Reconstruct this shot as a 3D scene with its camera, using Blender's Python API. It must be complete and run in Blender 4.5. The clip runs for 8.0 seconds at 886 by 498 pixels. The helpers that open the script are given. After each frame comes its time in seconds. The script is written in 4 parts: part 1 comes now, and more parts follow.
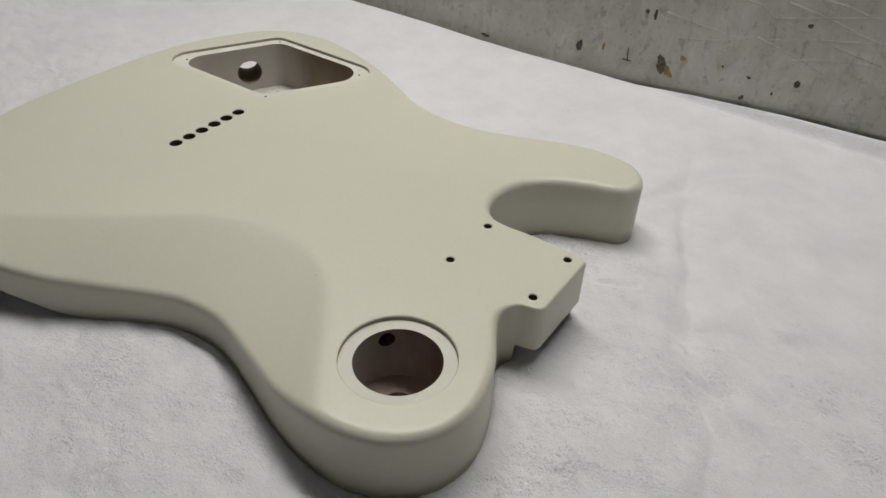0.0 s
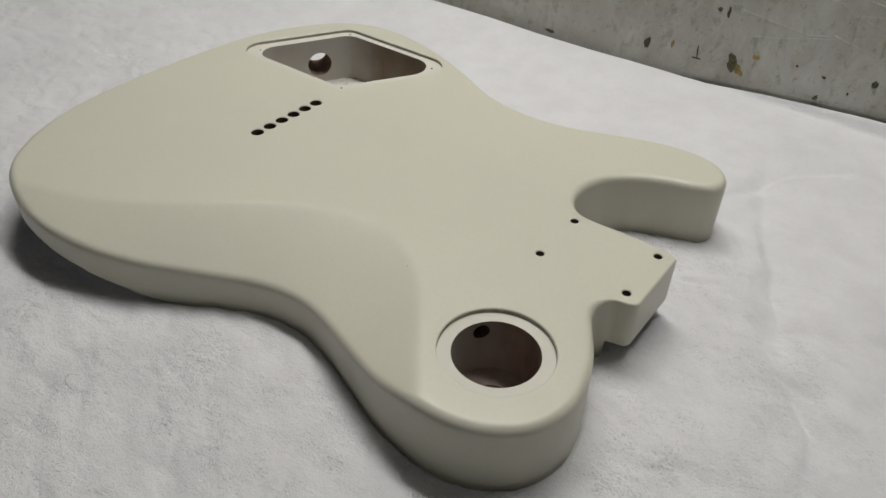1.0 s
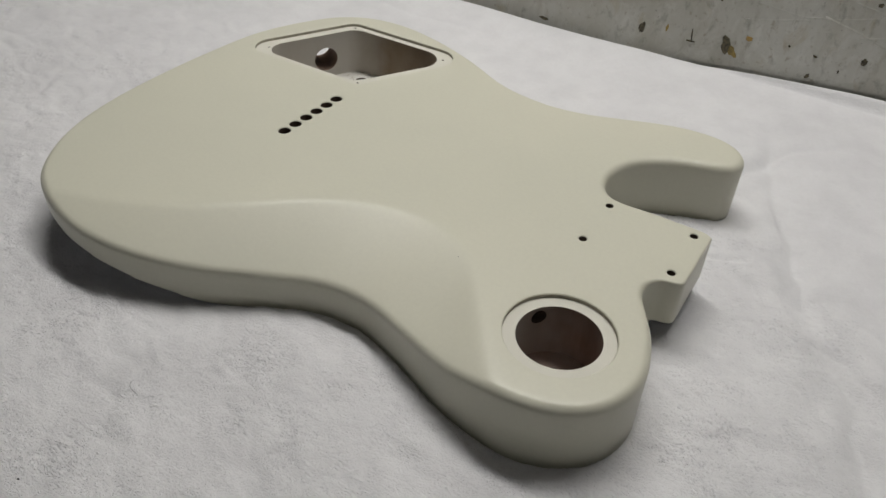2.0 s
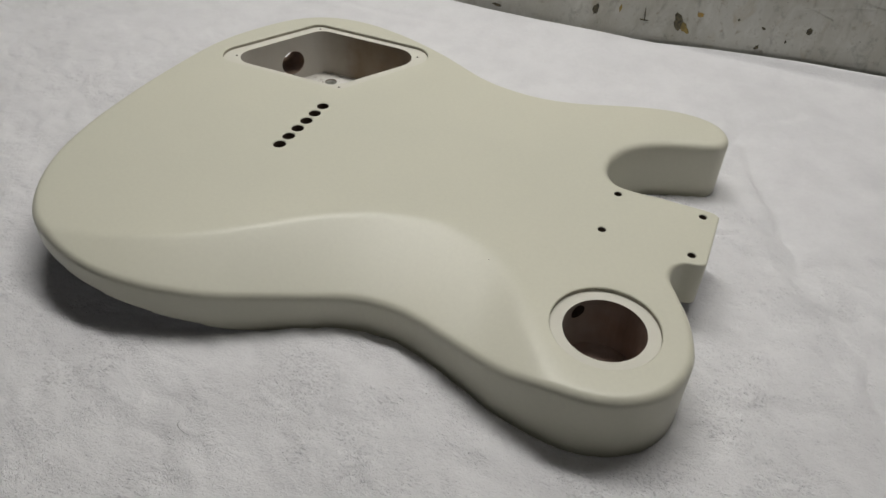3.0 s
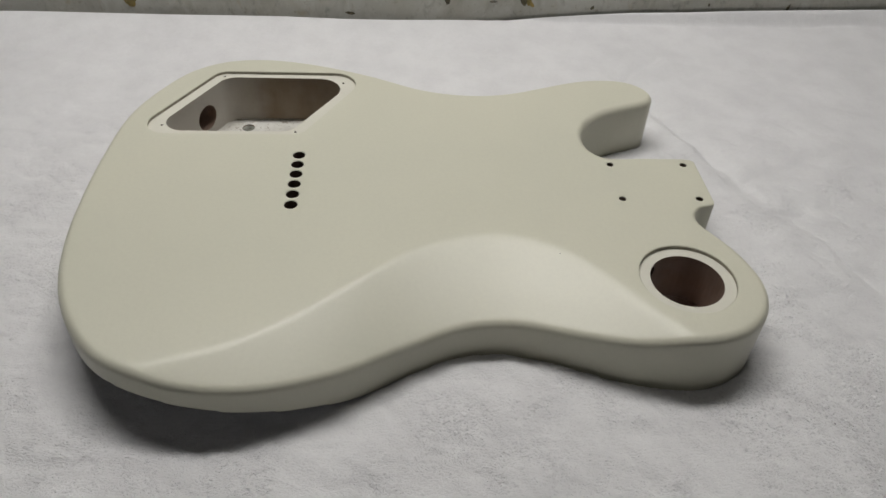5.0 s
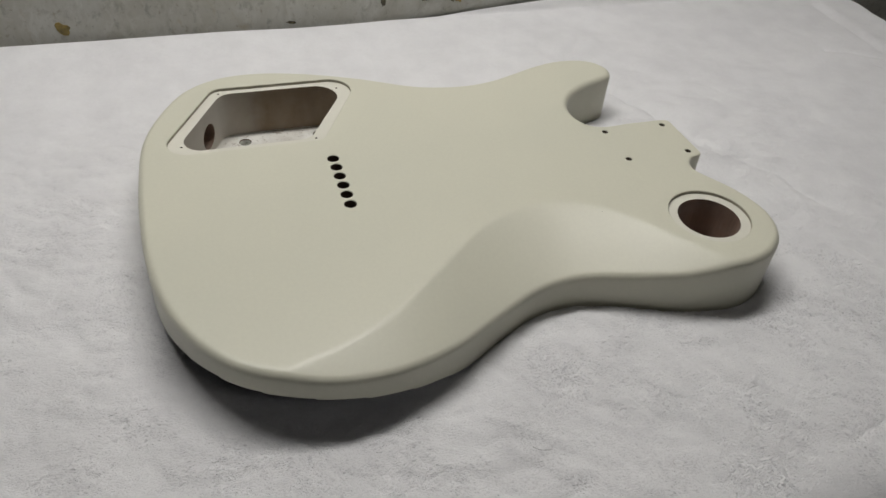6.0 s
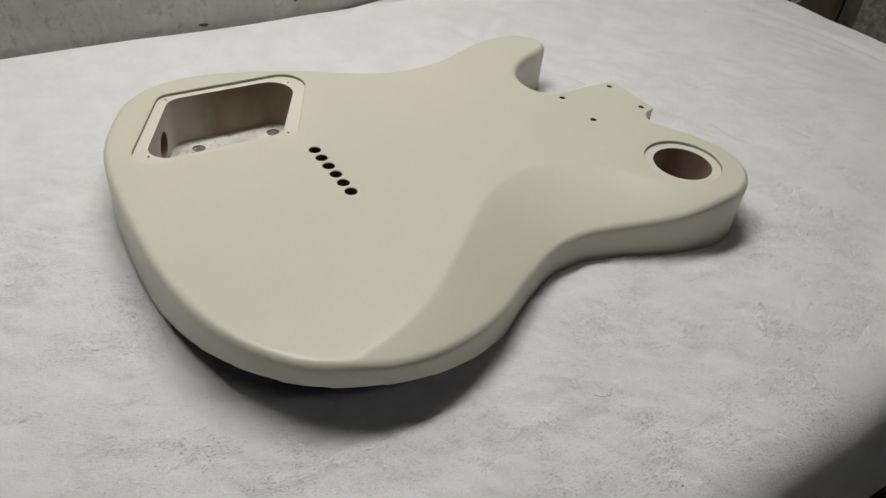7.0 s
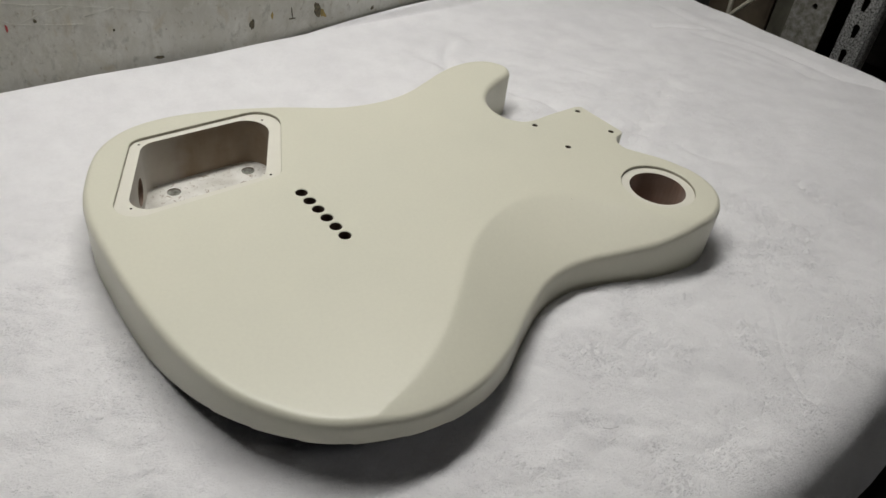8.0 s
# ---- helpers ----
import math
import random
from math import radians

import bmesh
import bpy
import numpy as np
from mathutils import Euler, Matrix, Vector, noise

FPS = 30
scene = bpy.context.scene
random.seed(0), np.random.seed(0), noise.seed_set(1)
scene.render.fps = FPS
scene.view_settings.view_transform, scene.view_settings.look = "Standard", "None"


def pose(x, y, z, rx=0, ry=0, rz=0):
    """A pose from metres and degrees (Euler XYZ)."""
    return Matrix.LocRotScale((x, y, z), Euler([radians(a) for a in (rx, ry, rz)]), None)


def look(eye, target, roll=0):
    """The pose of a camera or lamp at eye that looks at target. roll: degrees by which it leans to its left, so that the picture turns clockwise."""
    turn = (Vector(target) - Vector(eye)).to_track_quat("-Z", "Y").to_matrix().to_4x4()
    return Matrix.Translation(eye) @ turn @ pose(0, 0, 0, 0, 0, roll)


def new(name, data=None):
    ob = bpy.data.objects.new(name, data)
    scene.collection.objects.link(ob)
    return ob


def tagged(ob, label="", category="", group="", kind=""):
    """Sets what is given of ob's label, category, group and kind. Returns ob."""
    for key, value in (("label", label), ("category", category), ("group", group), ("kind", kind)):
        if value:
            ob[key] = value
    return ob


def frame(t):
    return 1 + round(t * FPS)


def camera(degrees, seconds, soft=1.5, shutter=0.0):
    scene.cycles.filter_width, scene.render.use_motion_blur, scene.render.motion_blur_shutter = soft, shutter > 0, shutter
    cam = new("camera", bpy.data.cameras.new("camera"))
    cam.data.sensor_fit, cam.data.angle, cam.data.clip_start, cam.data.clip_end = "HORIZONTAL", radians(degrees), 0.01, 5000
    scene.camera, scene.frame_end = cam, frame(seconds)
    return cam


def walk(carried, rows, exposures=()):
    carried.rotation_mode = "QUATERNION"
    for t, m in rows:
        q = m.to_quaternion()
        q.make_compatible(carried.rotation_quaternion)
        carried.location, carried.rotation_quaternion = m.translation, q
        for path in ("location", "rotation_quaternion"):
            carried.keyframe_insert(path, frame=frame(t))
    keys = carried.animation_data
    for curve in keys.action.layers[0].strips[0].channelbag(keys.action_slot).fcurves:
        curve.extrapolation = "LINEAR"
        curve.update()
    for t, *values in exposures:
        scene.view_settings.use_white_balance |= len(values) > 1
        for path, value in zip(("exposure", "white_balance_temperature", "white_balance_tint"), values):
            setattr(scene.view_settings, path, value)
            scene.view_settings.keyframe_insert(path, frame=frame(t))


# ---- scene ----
# ---- camera ----
cam = camera(60.73, 8.0)
PATH = [
    (0, (0.27473, -0.28598, 0.29756), (0.05823, 0.04421, -0.00919), 2.385),
    (0.5, (0.27090, -0.29170, 0.29137), (0.04137, 0.03021, -0.01472), 2.683),
    (1, (0.24596, -0.30831, 0.29394), (0.01848, 0.01290, -0.01441), 2.437),
    (1.5, (0.22938, -0.32653, 0.29776), (0.01376, -0.00066, -0.01420), 2.474),
    (1.7, (0.22112, -0.33356, 0.29824), (0.01145, -0.00435, -0.01427), 2.569),
    (2.8, (0.16422, -0.36134, 0.31234), (0.00647, -0.01464, -0.01157), 2.473),
    (3, (0.14829, -0.36573, 0.31308), (0.00531, -0.01355, -0.01177), 2.713),
    (3.5, (0.10806, -0.37346, 0.32086), (0.00354, -0.01140, -0.00776), 2.906),
    (4, (0.06427, -0.38781, 0.32368), (0.00318, -0.01828, -0.00754), 2.814),
    (4.5, (0.01821, -0.38878, 0.32851), (0.00099, -0.01690, -0.00527), 2.637),
    (5, (-0.04089, -0.39976, 0.33716), (-0.01006, -0.02539, 0.00717), 3.102),
    (5.2, (-0.07218, -0.40439, 0.34255), (-0.01937, -0.03336, 0.01156), 3.653),
    (6.3, (-0.22924, -0.41313, 0.34623), (-0.05770, -0.06987, 0.02567), 5.556),
    (6.5, (-0.25032, -0.39744, 0.34117), (-0.05954, -0.06316, 0.02201), 5.795),
    (7, (-0.28762, -0.37962, 0.32110), (-0.05750, -0.06479, 0.00817), 6.332),
    (7.5, (-0.29974, -0.36016, 0.32306), (-0.04587, -0.06196, 0.01221), 6.991),
    (8, (-0.31571, -0.34302, 0.34079), (-0.04841, -0.05619, 0.03051), 7.746),
]
EXPOSURES = ((0, -0.12), (4.5, -0.21), (6.5, -0.10), (8, 0.05))
walk(cam, [(t, look(eye, target, roll)) for t, eye, target, roll in PATH], EXPOSURES)

# ---- light ----
world = bpy.data.worlds.new("room_dark")
scene.world = world
world.use_nodes = True
world.node_tree.nodes["Background"].inputs[0].default_value = (1.0, 0.97, 0.93, 1)
world.node_tree.nodes["Background"].inputs[1].default_value = 0.004


def area_lamp(name, where, target, wide, deep, watts, colour):
    data = bpy.data.lights.new(name, "AREA")
    data.shape, data.size, data.size_y, data.energy, data.color = "RECTANGLE", wide, deep, watts, colour
    ob = new(name, data)
    ob.matrix_world = look(where, target)
    return ob


area_lamp("bench_lamp_light", (-0.07, 0.230, 0.97), (-0.07, 0.21, 0.0), 0.84, 0.13, 6.6, (1.0, 0.990, 0.966))
# Unseen lamp added to fill the front sides with light.
area_lamp("fill_light", (0.6, -1.6, 1.66), (0.5, -1.3, 0.0), 1.1, 0.3, 0.18, (0.97, 0.99, 1.0))


# ---- materials ----
def material(name, colour, rough=0.5, metal=0.0, spec=0.5):
    m = bpy.data.materials.new(name)
    m.use_nodes = True
    b = m.node_tree.nodes["Principled BSDF"]
    b.inputs["Base Color"].default_value = (*colour, 1)
    b.inputs["Roughness"].default_value = rough
    b.inputs["Metallic"].default_value = metal
    b.inputs["Specular IOR Level"].default_value = spec
    return m


def node(m, kind, **values):
    n = m.node_tree.nodes.new(kind)
    for key, value in values.items():
        n.inputs[key.replace("_", " ")].default_value = value
    return n


def link(m, a, b):
    m.node_tree.links.new(a, b)


def shader(m):
    return m.node_tree.nodes["Principled BSDF"]


def place(m, scale=(1, 1, 1)):
    geo = m.node_tree.nodes.new("ShaderNodeNewGeometry")
    mapping = node(m, "ShaderNodeMapping", Scale=scale)
    link(m, geo.outputs["Position"], mapping.inputs["Vector"])
    return mapping.outputs["Vector"]


def noise_tex(m, scale, detail=4.0, rough=0.55, stretch=(1, 1, 1), warp=0.0):
    n = node(m, "ShaderNodeTexNoise", Scale=scale, Detail=detail, Roughness=rough, Distortion=warp)
    link(m, place(m, stretch), n.inputs["Vector"])
    return n.outputs["Fac"]


def ramp(m, value, stops):
    n = m.node_tree.nodes.new("ShaderNodeValToRGB")
    while len(n.color_ramp.elements) < len(stops):
        n.color_ramp.elements.new(0.5)
    for e, (at, colour) in zip(n.color_ramp.elements, stops):
        e.position, e.color = at, (*colour, 1)
    link(m, value, n.inputs["Fac"])
    return n.outputs["Color"]


def mix(m, fac, a, b, how="MIX"):
    n = m.node_tree.nodes.new("ShaderNodeMix")
    n.data_type, n.blend_type = "RGBA", how
    for sock, v in ((n.inputs["Factor"], fac), (n.inputs["A"], a), (n.inputs["B"], b)):
        if isinstance(v, (int, float)):
            sock.default_value = v
        elif isinstance(v, tuple):
            sock.default_value = (*v, 1)
        else:
            link(m, v, sock)
    return n.outputs["Result"]


def bump(m, height, strength, distance, below=None):
    n = node(m, "ShaderNodeBump", Strength=strength, Distance=distance)
    link(m, height, n.inputs["Height"])
    if below is not None:
        link(m, below, n.inputs["Normal"])
    return n.outputs["Normal"]


def cream_paint():
    m = material("cream_satin_paint", (0.74, 0.71, 0.56), 0.45, 0, 0.5)
    b = shader(m)
    wide = ramp(m, noise_tex(m, 6, 3), [(0.3, (0.600, 0.590, 0.488)), (0.7, (0.642, 0.624, 0.512))])
    fine = ramp(m, noise_tex(m, 420, 3), [(0.3, (0.97, 0.97, 0.97)), (0.7, (1, 1, 1))])
    link(m, mix(m, 1.0, wide, fine, "MULTIPLY"), b.inputs["Base Color"])
    link(m, ramp(m, noise_tex(m, 35, 4), [(0.3, (0.355,) * 3), (0.7, (0.40,) * 3)]), b.inputs["Roughness"])
    link(m, bump(m, noise_tex(m, 700, 3), 0.10, 0.0004), b.inputs["Normal"])
    return m


def bare_cavity(name, dark, light, over, fade=None):
    """Routed wood under a thin dusting of primer; optionally a second colour that fades out: its start, way, reach and
    tone.
    """
    m = material(name, dark, 0.75, 0, 0.25)
    grain = noise_tex(m, 160, 5, 0.6, (1, 1, 0.12))
    dust = noise_tex(m, 45, 4)
    colour = mix(m, ramp(m, grain, [(0.3, (0, 0, 0)), (0.75, (1, 1, 1))]), dark, light)
    colour = mix(m, ramp(m, dust, [(0.35, (0.05,) * 3), (0.75, (0.55,) * 3)]), colour, over)
    if fade:
        start, way, reach, fade_colour = fade
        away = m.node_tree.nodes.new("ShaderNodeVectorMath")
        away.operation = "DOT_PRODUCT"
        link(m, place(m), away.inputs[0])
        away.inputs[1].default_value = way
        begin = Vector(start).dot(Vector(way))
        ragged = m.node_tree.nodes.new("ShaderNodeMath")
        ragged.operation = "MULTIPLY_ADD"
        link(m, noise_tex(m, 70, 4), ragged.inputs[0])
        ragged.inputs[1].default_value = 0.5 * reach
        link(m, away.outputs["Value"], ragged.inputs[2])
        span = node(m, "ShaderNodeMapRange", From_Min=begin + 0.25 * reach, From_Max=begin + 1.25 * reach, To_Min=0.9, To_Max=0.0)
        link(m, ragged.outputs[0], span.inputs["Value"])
        colour = mix(m, span.outputs["Result"], colour, fade_colour)
    link(m, colour, shader(m).inputs["Base Color"])
    link(m, bump(m, grain, 0.35, 0.0006), shader(m).inputs["Normal"])
    return m


def cavity_floor():
    m = material("oversprayed_cavity_floor", (0.7, 0.68, 0.62), 0.8, 0, 0.2)
    specks = noise_tex(m, 260, 4, 0.65, (1, 1, 1), 0.6)
    patch = noise_tex(m, 60, 4)
    colour = mix(m, ramp(m, patch, [(0.3, (0, 0, 0)), (0.65, (1, 1, 1))]), (0.53, 0.51, 0.46), (0.70, 0.685, 0.64))
    colour = mix(m, ramp(m, specks, [(0.57, (0, 0, 0)), (0.66, (0.85,) * 3)]), colour, (0.27, 0.215, 0.155))
    link(m, colour, shader(m).inputs["Base Color"])
    link(m, bump(m, specks, 0.3, 0.0006), shader(m).inputs["Normal"])
    return m


def towel_cloth():
    m = material("white_plush_cloth", (0.8, 0.79, 0.78), 0.95, 0, 0.1)
    b = shader(m)
    b.inputs["Sheen Weight"].default_value = 0.35
    b.inputs["Sheen Roughness"].default_value = 0.6
    wide = ramp(m, noise_tex(m, 14, 4), [(0.3, (0.745, 0.736, 0.747)), (0.7, (0.812, 0.803, 0.812))])
    nap = ramp(m, noise_tex(m, 330, 4, 0.6, (1, 1, 1), 1.0), [(0.30, (0.96, 0.96, 0.96)), (0.55, (1, 1, 1))])
    # Cloudy shading of the brushed nap, put into the base colour.
    nap_shading = ramp(m, noise_tex(m, 40, 4, 0.55), [(0.34, (0.943, 0.941, 0.942)), (0.60, (1, 1, 1))])
    link(m, mix(m, 1.0, mix(m, 1.0, wide, nap_shading, "MULTIPLY"), nap, "MULTIPLY"), b.inputs["Base Color"])
    patch = m.node_tree.nodes.new("ShaderNodeAttribute")
    patch.attribute_name = "ruffle"
    curl = ramp(m, noise_tex(m, 700, 3, 0.65, (0.6, 1.0, 1), 0.8), [(0.32, (0, 0, 0)), (0.68, (1, 1, 1))])
    n1 = bump(m, mix(m, 1.0, curl, patch.outputs["Color"], "MULTIPLY"), 1.0, 0.00042)
    link(m, bump(m, noise_tex(m, 1000, 3, 0.6), 0.38, 0.0005, n1), b.inputs["Normal"])
    return m


def old_wall_paint():
    m = material("stained_grey_wall_paint", (0.42, 0.41, 0.38), 0.6, 0, 0.35)
    b = shader(m)
    base = ramp(m, noise_tex(m, 9, 6, 0.6), [(0.3, (0.465, 0.46, 0.412)), (0.7, (0.565, 0.562, 0.52))])
    veil = ramp(m, noise_tex(m, 26, 6, 0.65, (1, 1, 0.45), 0.5), [(0.40, (0, 0, 0)), (0.64, (0.75,) * 3)])
    colour = mix(m, veil, base, (0.43, 0.415, 0.355))
    pale = ramp(m, noise_tex(m, 60, 6, 0.7, (1, 1, 0.7), 0.8), [(0.50, (0, 0, 0)), (0.70, (0.5,) * 3)])
    colour = mix(m, pale, colour, (0.66, 0.66, 0.625))
    rust = ramp(m, noise_tex(m, 64, 5, 0.6, (1, 1, 0.5), 0.6), [(0.60, (0, 0, 0)), (0.76, (0.5,) * 3)])
    colour = mix(m, rust, colour, (0.36, 0.285, 0.155))
    smudge = ramp(m, noise_tex(m, 105, 5, 0.62, (1, 1, 0.7), 0.3), [(0.56, (0, 0, 0)), (0.74, (0.7,) * 3)])
    colour = mix(m, smudge, colour, (0.24, 0.23, 0.20))
    drips = ramp(m, noise_tex(m, 90, 4, 0.55, (1, 1, 0.25), 0.3), [(0.60, (0, 0, 0)), (0.76, (0.45,) * 3)])
    colour = mix(m, drips, colour, (0.30, 0.28, 0.225))
    spots = ramp(m, noise_tex(m, 185, 4, 0.6, (1, 1, 0.85), 0.4), [(0.60, (0, 0, 0)), (0.72, (0.5,) * 3)])
    colour = mix(m, spots, colour, (0.25, 0.205, 0.135))
    specks = ramp(m, noise_tex(m, 330, 2, 0.5), [(0.71, (0, 0, 0)), (0.79, (0.5,) * 3)])
    colour = mix(m, specks, colour, (0.12, 0.112, 0.10))
    link(m, colour, b.inputs["Base Color"])
    n1 = bump(m, noise_tex(m, 150, 6, 0.65), 0.3, 0.0014)
    link(m, bump(m, noise_tex(m, 22, 4), 0.55, 0.005, n1), b.inputs["Normal"])
    return m


def mottled(name, a, b, scale, rough=0.6, metal=0.0, stretch=(1, 1, 1), relief=0.2):
    m = material(name, a, rough, metal, 0.4)
    f = noise_tex(m, scale, 5, 0.6, stretch, 0.3)
    link(m, mix(m, ramp(m, f, [(0.35, (0, 0, 0)), (0.65, (1, 1, 1))]), a, b), shader(m).inputs["Base Color"])
    link(m, bump(m, f, relief, 0.001), shader(m).inputs["Normal"])
    return m


PAINT = cream_paint()
# Cavity and bore go from pale grey at one side to brown wood.
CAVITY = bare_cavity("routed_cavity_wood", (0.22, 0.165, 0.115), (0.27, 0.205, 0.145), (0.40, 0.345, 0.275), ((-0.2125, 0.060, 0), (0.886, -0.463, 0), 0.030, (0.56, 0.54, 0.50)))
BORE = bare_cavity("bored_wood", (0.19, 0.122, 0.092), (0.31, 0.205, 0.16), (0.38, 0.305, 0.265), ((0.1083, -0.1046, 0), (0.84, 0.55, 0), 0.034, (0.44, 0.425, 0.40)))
JACK = bare_cavity("jack_bore_wood", (0.17, 0.105, 0.075), (0.28, 0.18, 0.13), (0.34, 0.28, 0.23))
# Recess walls darker than the paint: their shade is put into the colour.
SHADED_EDGE = mottled("shaded_recess_edge", (0.30, 0.275, 0.215), (0.42, 0.395, 0.325), 240, 0.8)
BORE_FLOOR = bare_cavity("bored_floor_wood", (0.25, 0.16, 0.12), (0.36, 0.25, 0.20), (0.50, 0.44, 0.40))
FLOOR_DUST = cavity_floor()
TOWEL = towel_cloth()
WALL = old_wall_paint()
PLASTER = mottled("room_plaster", (0.13, 0.13, 0.127), (0.17, 0.17, 0.165), 5)
CONCRETE = mottled("concrete_floor_grey", (0.16, 0.155, 0.15), (0.24, 0.235, 0.22), 7)
WOOD = mottled("bench_timber", (0.045, 0.034, 0.024), (0.07, 0.052, 0.036), 12, 0.6, 0, (0.1, 1, 1))
OCHRE = mottled("ochre_undercoat", (0.34, 0.245, 0.075), (0.15, 0.12, 0.05), 150)
ORANGE = mottled("orange_paint_spot", (0.42, 0.26, 0.05), (0.32, 0.24, 0.12), 260)
DARK_CHIP = mottled("dark_chipped_plaster", (0.035, 0.032, 0.024), (0.14, 0.12, 0.07), 330)
RED_MARK = mottled("red_paint_mark", (0.45, 0.05, 0.06), (0.35, 0.10, 0.09), 200)
ZINC = mottled("spangled_zinc", (0.06, 0.06, 0.058), (0.55, 0.55, 0.535), 360, 0.5, 0.35, (1, 1, 1), 0.1)
STEEL = mottled("weathered_grey_steel", (0.16, 0.152, 0.125), (0.36, 0.352, 0.325), 110, 0.55, 0.3)
DULL_STEEL = mottled("dull_olive_steel", (0.075, 0.072, 0.055), (0.12, 0.115, 0.09), 30, 0.6)
CABLE = mottled("ivory_cable_sheath", (0.42, 0.40, 0.33), (0.34, 0.32, 0.26), 60)
FILM = mottled("navy_masking_film", (0.016, 0.018, 0.028), (0.03, 0.033, 0.046), 30, 0.45)
TAPE = mottled("grey_green_tape", (0.085, 0.083, 0.065), (0.27, 0.27, 0.235), 330, 0.7)
RIM = mottled("pale_primer_rim", (0.64, 0.62, 0.54), (0.66, 0.64, 0.56), 60, 0.6)
HOLE = mottled("dark_drilled_wood", (0.06, 0.04, 0.029), (0.11, 0.075, 0.055), 200, 0.8)
BLACK = mottled("dark_shelf_panel", (0.05, 0.045, 0.04), (0.09, 0.08, 0.07), 20)
BROWN = mottled("dark_brown_board", (0.06, 0.047, 0.032), (0.11, 0.088, 0.06), 14)
THREAD = mottled("dark_thread", (0.03, 0.027, 0.025), (0.06, 0.05, 0.045), 200)
LAMP = material("lamp_diffuser", (0.9, 0.9, 0.9), 0.5)
shader(LAMP).inputs["Emission Color"].default_value = (1.0, 0.965, 0.91, 1)
shader(LAMP).inputs["Emission Strength"].default_value = 4.0
# Glow of the added fill lamp.
FILL_LAMP = material("fill_lamp_diffuser", (0.9, 0.9, 0.9), 0.5)
shader(FILL_LAMP).inputs["Emission Color"].default_value = (1.0, 0.985, 0.96, 1)
shader(FILL_LAMP).inputs["Emission Strength"].default_value = 2.6
WHITE_METAL = mottled("white_lamp_housing", (0.7, 0.7, 0.69), (0.76, 0.76, 0.75), 20)


# ---- mesh helpers ----
def mesh_object(name, bm, mat, parent=None, label="", smooth=True):
    me = bpy.data.meshes.new(name)
    bmesh.ops.recalc_face_normals(bm, faces=bm.faces)
    for f in bm.faces:
        f.smooth = smooth
    bm.to_mesh(me)
    bm.free()
    me.materials.append(mat)
    ob = new(name, me)
    if parent is not None:
        ob.parent = parent
    if label:
        tagged(ob, label)
    return ob


part = mesh_object


def box(x0, x1, y0, y1, z0, z1, bevel=0.0, bm=None):
    bm = bm or bmesh.new()
    made = bmesh.ops.create_cube(bm, size=1.0)["verts"]
    for v in made:
        v.co = Vector((x0 + (v.co.x + 0.5) * (x1 - x0), y0 + (v.co.y + 0.5) * (y1 - y0), z0 + (v.co.z + 0.5) * (z1 - z0)))
    if bevel:
        edges = list({e for v in made for e in v.link_edges})
        bmesh.ops.bevel(bm, geom=edges, offset=bevel, segments=2, affect="EDGES")
    return bm


def tube(points, radius, sides=10, bm=None):
    """A round tube along a chain of points."""
    bm = bm or bmesh.new()
    rings = []
    pts = [Vector(p) for p in points]
    for i, p in enumerate(pts):
        way = (pts[min(i + 1, len(pts) - 1)] - pts[max(i - 1, 0)]).normalized()
        side = way.cross(Vector((0.31, 0.17, 0.93))).normalized()
        up = side.cross(way)
        rings.append([bm.verts.new(p + radius * (math.cos(a) * side + math.sin(a) * up)) for a in [2 * math.pi * k / sides for k in range(sides)]])
    for a, b in zip(rings[:-1], rings[1:]):
        for k in range(sides):
            bm.faces.new((a[k], a[(k + 1) % sides], b[(k + 1) % sides], b[k]))
    bm.faces.new(rings[0][::-1])
    bm.faces.new(rings[-1])
    return bm


def inside(points, loop):
    """Which of the points (n x 2) lie within a closed loop."""
    x, y = points[:, 0], points[:, 1]
    hit = np.zeros(len(points), bool)
    for (ax, ay), (bx, by) in zip(loop, np.roll(loop, -1, 0)):
        if ay != by:
            cross = ((ay > y) != (by > y)) & (x < (bx - ax) * (y - ay) / (by - ay) + ax)
            hit ^= cross
    return hit


def gap_to(points, loop, most=0.05):
    """Distance from each point to the nearest edge of a closed loop."""
    near = np.full(len(points), most)
    for a, b in zip(loop, np.roll(loop, -1, 0)):
        ab = b - a
        t = np.clip(((points - a) @ ab) / max(ab @ ab, 1e-12), 0, 1)
        near = np.minimum(near, np.hypot(*(points - a - t[:, None] * ab).T))
    return near


def lattice(x, y, size, seed):
    """Smooth value noise from -1 to 1, with cells of that size in metres."""
    table = np.random.RandomState(seed).uniform(-1, 1, (256, 256))
    u, v = x / size + 97.3, y / size + 51.7
    i, j = np.floor(u).astype(int), np.floor(v).astype(int)
    f, g = u - i, v - j
    f, g = f * f * f * (f * (6 * f - 15) + 10), g * g * g * (g * (6 * g - 15) + 10)
    a = table[i % 256, j % 256] * (1 - f) + table[(i + 1) % 256, j % 256] * f
    b = table[i % 256, (j + 1) % 256] * (1 - f) + table[(i + 1) % 256, (j + 1) % 256] * f
    return a * (1 - g) + b * g


def smoothstep(v, a, b):
    t = np.clip((v - a) / (b - a), 0, 1)
    return t * t * (3 - 2 * t)


